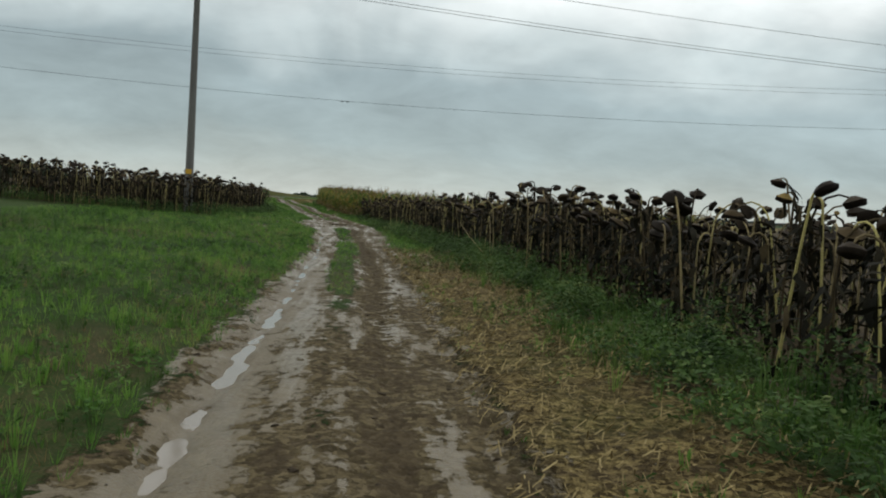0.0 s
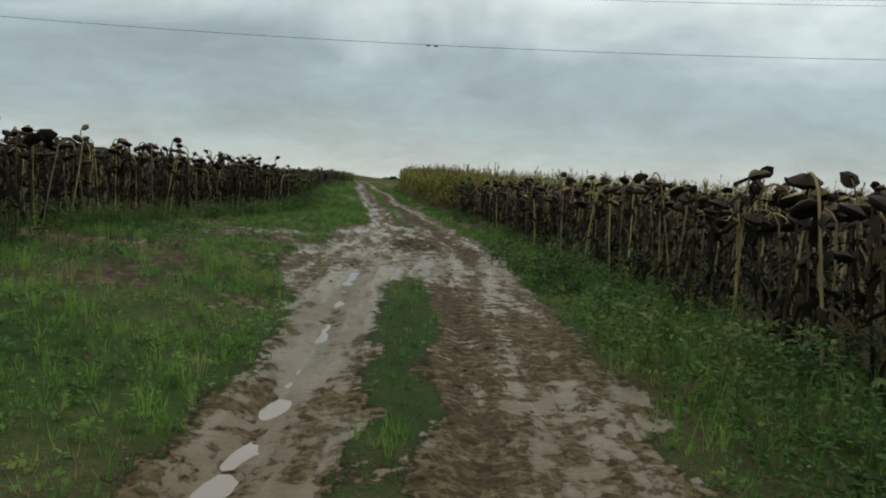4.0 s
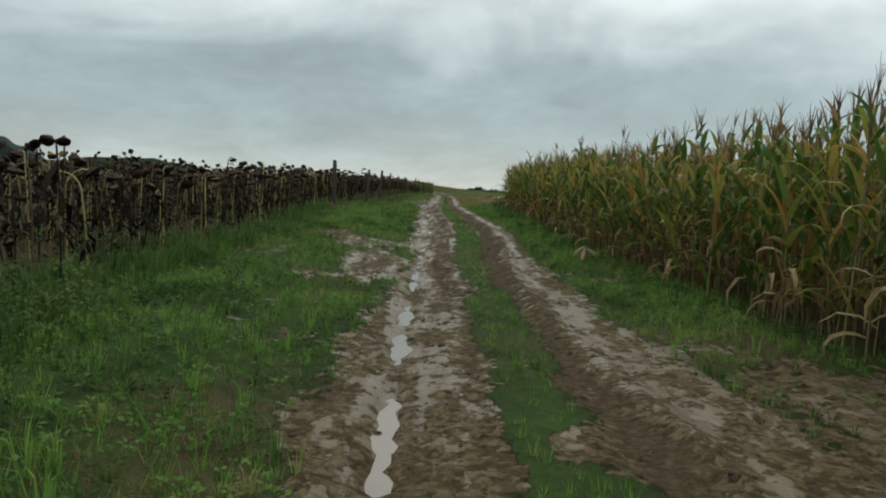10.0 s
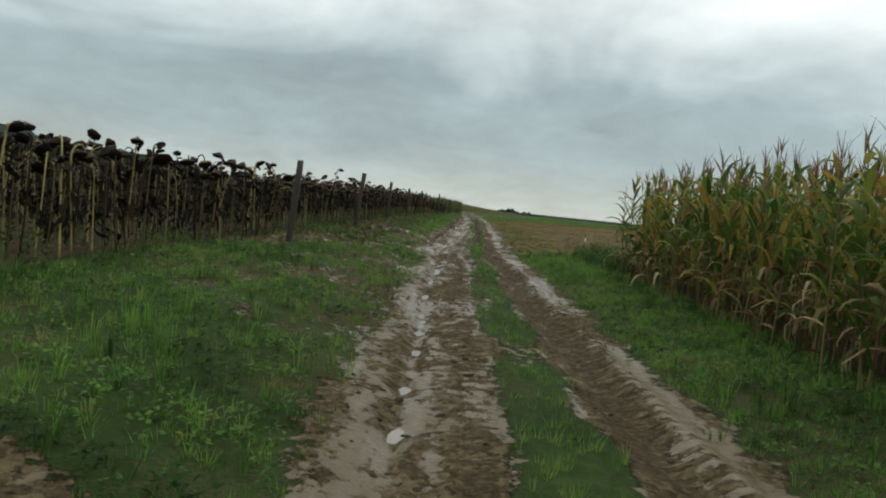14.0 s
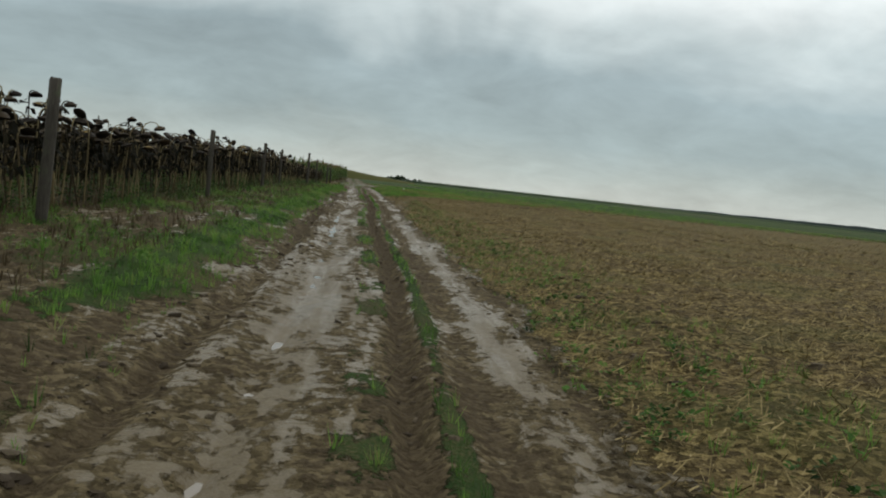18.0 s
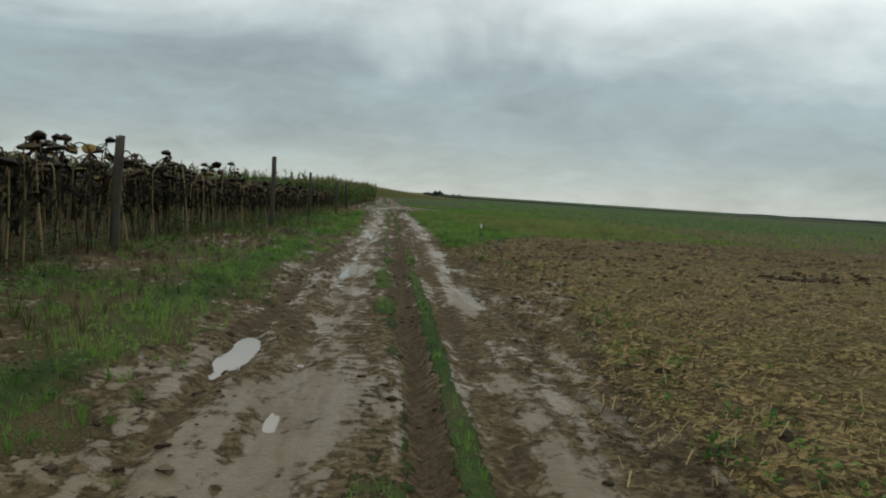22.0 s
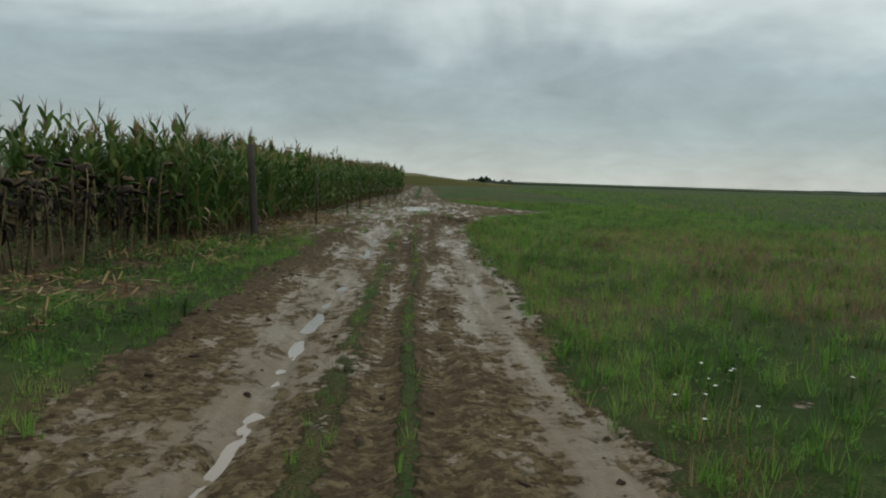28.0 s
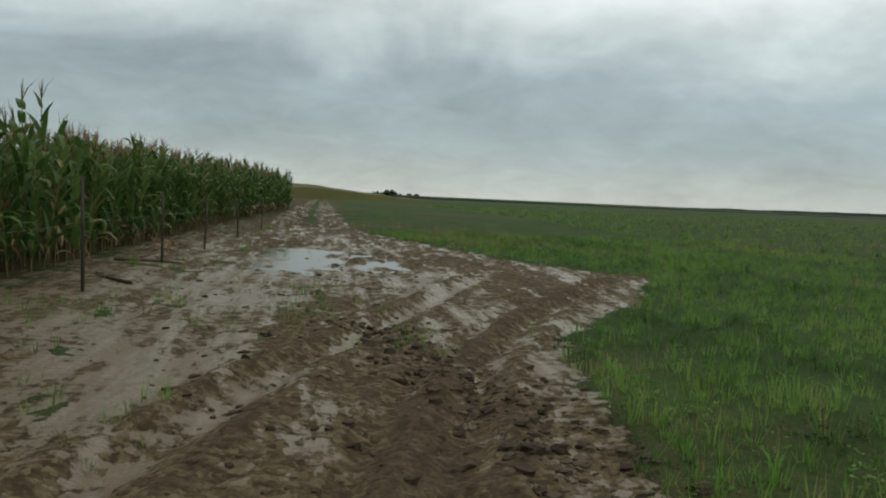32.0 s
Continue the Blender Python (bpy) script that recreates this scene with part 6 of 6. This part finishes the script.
POSTS = ((-0.1, 93.4, 1.85, 0.085, 0.0), (0.15, 104.4, 1.8, 0.075, 3.5), (0.0, 115.5, 1.95, 0.085, 4.5), (-0.05, 126.6, 1.9, 0.075, 2.5), (0.1, 137.6, 1.85, 0.07, 0.5), (0.3, 148.7, 1.9, 0.075, 0.0),
         (0.05, 158.7, 1.9, 0.075, 1.0), (0.85, 170.7, 2.25, 0.08, 0.0), (0.95, 181.9, 2.15, 0.065, -1.0), (1.5, 192.4, 1.95, 0.085, 0.5), (1.55, 203.3, 2.0, 0.085, -3.0))
for px, py, ph, pr, pl in POSTS:
    fence_post(px, py, ph, pr, pl, prng.uniform(-1, 1), prng)


def stake(x, y, h, r):
    z = float(ground_at(np.array([x]), np.array([y]))[0][0])
    v, f = tube([(0, 0, -0.25), (0.006, 0, h * 0.5), (0, 0.004, h)], (r, r, r * 0.9), 6)
    ob = new("fence_stake", mesh_of("fence_stake", v, f, M_POST))
    ob.matrix_basis = pose(x, y, z, prng.uniform(-2, 2), prng.uniform(-2.5, 2.5), 0)
    return tagged(ob, "thin grey wooden stake carrying fence wire beside the maize", "fence stake", "fence stakes by the maize")


STAKES = ((2.15, 208.4, 1.4), (2.3, 215.4, 1.2), (2.4, 219.4, 1.4), (2.5, 223.4, 1.2), (2.65, 227.0, 1.1), (2.85, 231.5, 1.1), (3.1, 236.0, 1.1))
for sx, sy, sh in STAKES:
    stake(sx, sy, sh, 0.024)


def sagging(a, b, sag, n):
    a, b = np.array(a, float), np.array(b, float)
    return [tuple(a + (b - a) * k / n - np.array((0, 0, 4 * sag * (k / n) * (1 - k / n)))) for k in range(n + 1)]


fence_line = thing("wire_fence", "two slack strands of thin fence wire beside the maize", "fence wire")
run = [(1.55, 203.3)] + [(a, b) for a, b, _ in STAKES]
for hgt in (0.35, 0.85):
    for (ax, ay), (bx, by) in zip(run, run[1:]):
        za, zb = (float(ground_at(np.array([p]), np.array([q]))[0][0]) + hgt for p, q in ((ax, ay), (bx, by)))
        v, f = tube(sagging((ax, ay, za), (bx, by, zb), 0.03, 4), [0.0018] * 5, 4, False)
        part("wire", (v, f, M_STEEL), fence_line)


def utility_pole(x, y):
    z = float(ground_at(np.array([x]), np.array([y]))[0][0])
    root = thing("utility_pole", "tall tapered grey concrete utility pole with a yellow warning plate", "utility pole", at=(x, y, z))
    # square tapered shaft with a recessed web on two faces
    hs = np.linspace(-0.6, 11.2, 13)
    vs, fs = [], []
    for h in hs:
        k = 1 - 0.4 * max(h, 0) / 11.2
        a, b = 0.17 * k, 0.14 * k
        c = 0.018
        ring = [(-a + c, -b), (-a * 0.45, -b), (-a * 0.4, -b * 0.62), (a * 0.4, -b * 0.62), (a * 0.45, -b), (a - c, -b), (a, -b + c), (a, b - c), (a - c, b), (a * 0.45, b), (a * 0.4, b * 0.62), (-a * 0.4, b * 0.62), (-a * 0.45, b), (-a + c, b), (-a, b - c), (-a, -b + c)]
        vs += [(p, q, h) for p, q in ring]
    n = 16
    for i in range(len(hs) - 1):
        for k in range(n):
            p, q = i * n + k, i * n + (k + 1) % n
            fs += [(p, q, q + n), (p, q + n, p + n)]
    top = len(vs)
    vs.append((0, 0, hs[-1]))
    fs += [((len(hs) - 1) * n + k, (len(hs) - 1) * n + (k + 1) % n, top) for k in range(n)]
    part("shaft", mesh_of("shaft", vs, fs, M_CONC, smooth=False), root)
    for h in np.arange(1.6, 10.5, 0.95):
        k = 1 - 0.4 * h / 11.2
        v, f = box(0.14 * k, 0.02, 0.16, 0.006)
        part("web_rib", mesh_of("web_rib", v + np.array((0, -0.14 * k * 0.78, h)), f, M_CONC, smooth=False), root)
    v, f = box(0.24, 0.012, 0.2, 0.004)
    part("warning_plate", mesh_of("warning_plate", v + np.array((-0.02, -0.145, 1.75)), f, M_SIGN, smooth=False), root, "yellow enamel warning plate")
    v, f = box(1.5, 0.09, 0.09, 0.01)
    part("crossarm", mesh_of("crossarm", v + np.array((0, 0, 10.9)), f, M_CONC, smooth=False), root)
    for dx in (-0.65, 0.65):
        v, f = tube([(dx, 0, 10.9), (dx, 0, 11.02), (dx, 0, 11.06), (dx, 0, 11.12)], (0.03, 0.055, 0.03, 0.04), 8)
        part("insulator", (v, f, M_WHITE), root)
    return root


def box(w, d, h, c):
    """A box with its upright edges chamfered, centred at the origin."""
    a, b = w / 2, d / 2
    ring = [(-a + c, -b), (a - c, -b), (a, -b + c), (a, b - c), (a - c, b), (-a + c, b), (-a, b - c), (-a, -b + c)]
    vs = [(p, q, -h / 2) for p, q in ring] + [(p, q, h / 2) for p, q in ring]
    fs = []
    for k in range(8):
        q = (k + 1) % 8
        fs += [(k, q, q + 8), (k, q + 8, k + 8)]
    fs += [(0, k + 1, k) for k in range(1, 7)] + [(8, 8 + k, 9 + k) for k in range(1, 7)]
    return np.array(vs, float), np.array(fs)


utility_pole(-2.95, 34.3)


def overhead(label, y, cables, x_mid, half, sag, slope, r, marker=None):
    """Cables hung between two far poles, lowest at x_mid."""
    root = thing("power_line", label, "power line")
    for low, dy, r_k in cables:
        xa = np.linspace(x_mid - half, x_mid + half, 41)
        za = low + sag * ((xa - x_mid) / half) ** 2
        v, f = tube(np.stack([xa, y + dy + slope * xa, za], 1), [r * r_k] * len(xa), 4, False)
        part("cable", (v, f, M_CABLE), root)
    for s in (-1, 1):
        px = x_mid + s * half
        h = max(c[0] for c in cables) + sag
        v, f = tube([(px, y + slope * px, -1.0), (px, y + slope * px, h * 0.5), (px, y + slope * px, h + 0.2)], (0.24, 0.19, 0.13), 10)
        part("pole", (v, f, M_CONC), root)
        v, f = box(0.1, 1.9, 0.1, 0.01)
        part("crossarm", mesh_of("crossarm", v + np.array((px, y + slope * px, h)), f, M_CONC, smooth=False), root)
        low_arm = min(c[0] for c in cables) + sag
        part("crossarm", mesh_of("crossarm", v * (1, 0.8, 1) + np.array((px, y + slope * px, low_arm)), f, M_CONC, smooth=False), root)
    if marker:
        x, z = marker
        for dx in (-0.28, 0.28):
            v, f = tube([(x + dx - 0.16, y + slope * x, z - 0.02), (x + dx - 0.08, y + slope * x, z - 0.06), (x + dx + 0.08, y + slope * x, z - 0.06), (x + dx + 0.16, y + slope * x, z - 0.02)], (0.03, 0.055, 0.055, 0.03), 6)
            part("cable_clamp", (v, f, M_CABLE), root)


overhead("thin dark overhead cables strung along a side track", 34.3, ((9.6, -0.4, 1), (9.95, 0.4, 1), (11.1, 0.0, 1)), 27.0, 40.0, 1.1, 0.0, 0.011)
overhead("thin dark overhead power cables crossing the fields", 83.6, ((11.4, 0, 1), (15.0, -0.7, 0.8), (15.7, 0.7, 0.8)), 20.0, 100.0, 5.2, -0.2, 0.016, (8.2, 11.47))

# ---------------------------------------------------------------- distance
def crowns(name, xs, ys, heights, widths, mat, label, category, rng):
    """Far tree crowns: uneven clumps of many small leaf masses."""
    pieces = []
    for x, y, h, w in zip(xs, ys, heights, widths):
        for k in range(9):
            a, q = rng.uniform(0, 6.283), rng.random() ** 0.5
            cx, cy, cz = x + math.cos(a) * w * 0.4 * q, y + math.sin(a) * w * 0.3 * q, h * rng.uniform(0.25, 0.95)
            s = w * rng.uniform(0.16, 0.3)
            th = np.array([0, 0.9, 2.1, 3.0, 4.2, 5.2])
            ring = np.stack([np.cos(th), np.sin(th), 0 * th], 1) * s * np.array([rng.uniform(0.7, 1.2) for _ in th])[:, None]
            v = np.concatenate([ring + (cx, cy, cz), [(cx, cy, cz + s * 0.9), (cx, cy, cz - s * 0.8)]])
            f = [(j, (j + 1) % 6, 6) for j in range(6)] + [((j + 1) % 6, j, 7) for j in range(6)]
            pieces.append((v, np.array(f)))
    v, f = join(pieces)
    return tagged(new(name, mesh_of(name, v, f, mat, smooth=False)), label, category, kind="stuff")


def ridge(name, pts, depth, mat, label, category, jag, step):
    """A long low bank: field edge or hill, by (x, y, height) along its crest."""
    pts = np.array(pts, float)
    d = np.concatenate([[0], np.cumsum(np.hypot(*np.diff(pts[:, :2], axis=0).T))])
    s = np.arange(0, d[-1], step)
    x, y, h = (np.interp(s, d, pts[:, k]) for k in range(3))
    h = h + jag * (fbm(s, s * 0, step * 6, 3, 5) - 0.5) * 2 + jag * 0.8 * (vnoise(s, s * 0, step * 1.3, 9) - 0.5)
    nx, ny = np.gradient(y), -np.gradient(x)
    L = np.hypot(nx, ny)
    nx, ny = nx / L, ny / L
    prof = ((0.5, -0.5), (0.42, 0.75), (0.25, 0.98), (0, 1.0), (-0.3, 0.93), (-0.5, -0.5))
    rows_v = [np.stack([x + nx * depth * p, y + ny * depth * p, np.where(q > 0, h * q, -1.0)], 1) for p, q in prof]
    v, n = np.stack(rows_v, 1).reshape(-1, 3), len(prof)
    i = (np.arange(len(s) - 1)[:, None] * n + np.arange(n - 1)[None]).ravel()
    f = np.concatenate([np.stack([i, i + 1, i + n + 1], 1), np.stack([i, i + n + 1, i + n], 1)])
    return tagged(new(name, mesh_of(name, v, f, mat, smooth=False)), label, category, kind="structure")


ridge("backdrop_hill", ((-640, 60, 26), (-590, 220, 25), (-515, 357, 25), (-420, 480, 25), (-340, 548, 25), (-288, 580, 24), (-272, 590, 17), (-262, 596, 7), (-250, 604, 3)), 70, M_HILL, "dark wooded hill on the horizon", "hill", 2.0, 2.5)
ridge("backdrop_bank", ((-120, 276, 3.0), (-96, 286, 6.6), (-80, 292, 7.0), (-71, 297, 4.6), (-60, 302, 2.5)), 9, M_FARTREE, "dark bushes along the far end of the sunflowers", "bushes", 0.5, 1.2)
ridge("backdrop_maize", ((-60, 330, 2.5), (-10, 345, 2.5), (2, 349, 2.2), (12, 352, 1.2), (20, 354, 0.4)), 30, M_FARCORN, "far olive field of ripening maize", "field", 0.3, 1.5)
ridge("backdrop_hedge", ((14, 478, 1.1), (150, 480, 0.6), (320, 450, 0.45), (520, 380, 0.4), (700, 250, 0.4)), 14, M_FARTREE, "far dark hedge of standing maize along the meadow", "hedge", 0.2, 2.0)
ridge("backdrop_woods", ((330, 900, 0.6), (420, 895, 2.2), (620, 820, 4.2), (900, 600, 5.5)), 40, M_HILL, "dark woods far behind the meadow", "woods", 0.8, 5)
crowns("far_trees", [22, 25, 29, 34], [474, 475, 476, 477], [1.3, 2.3, 1.5, 1.1], [5, 5, 5, 5], M_FARTREE, "small clump of far trees on the horizon", "trees", prng)
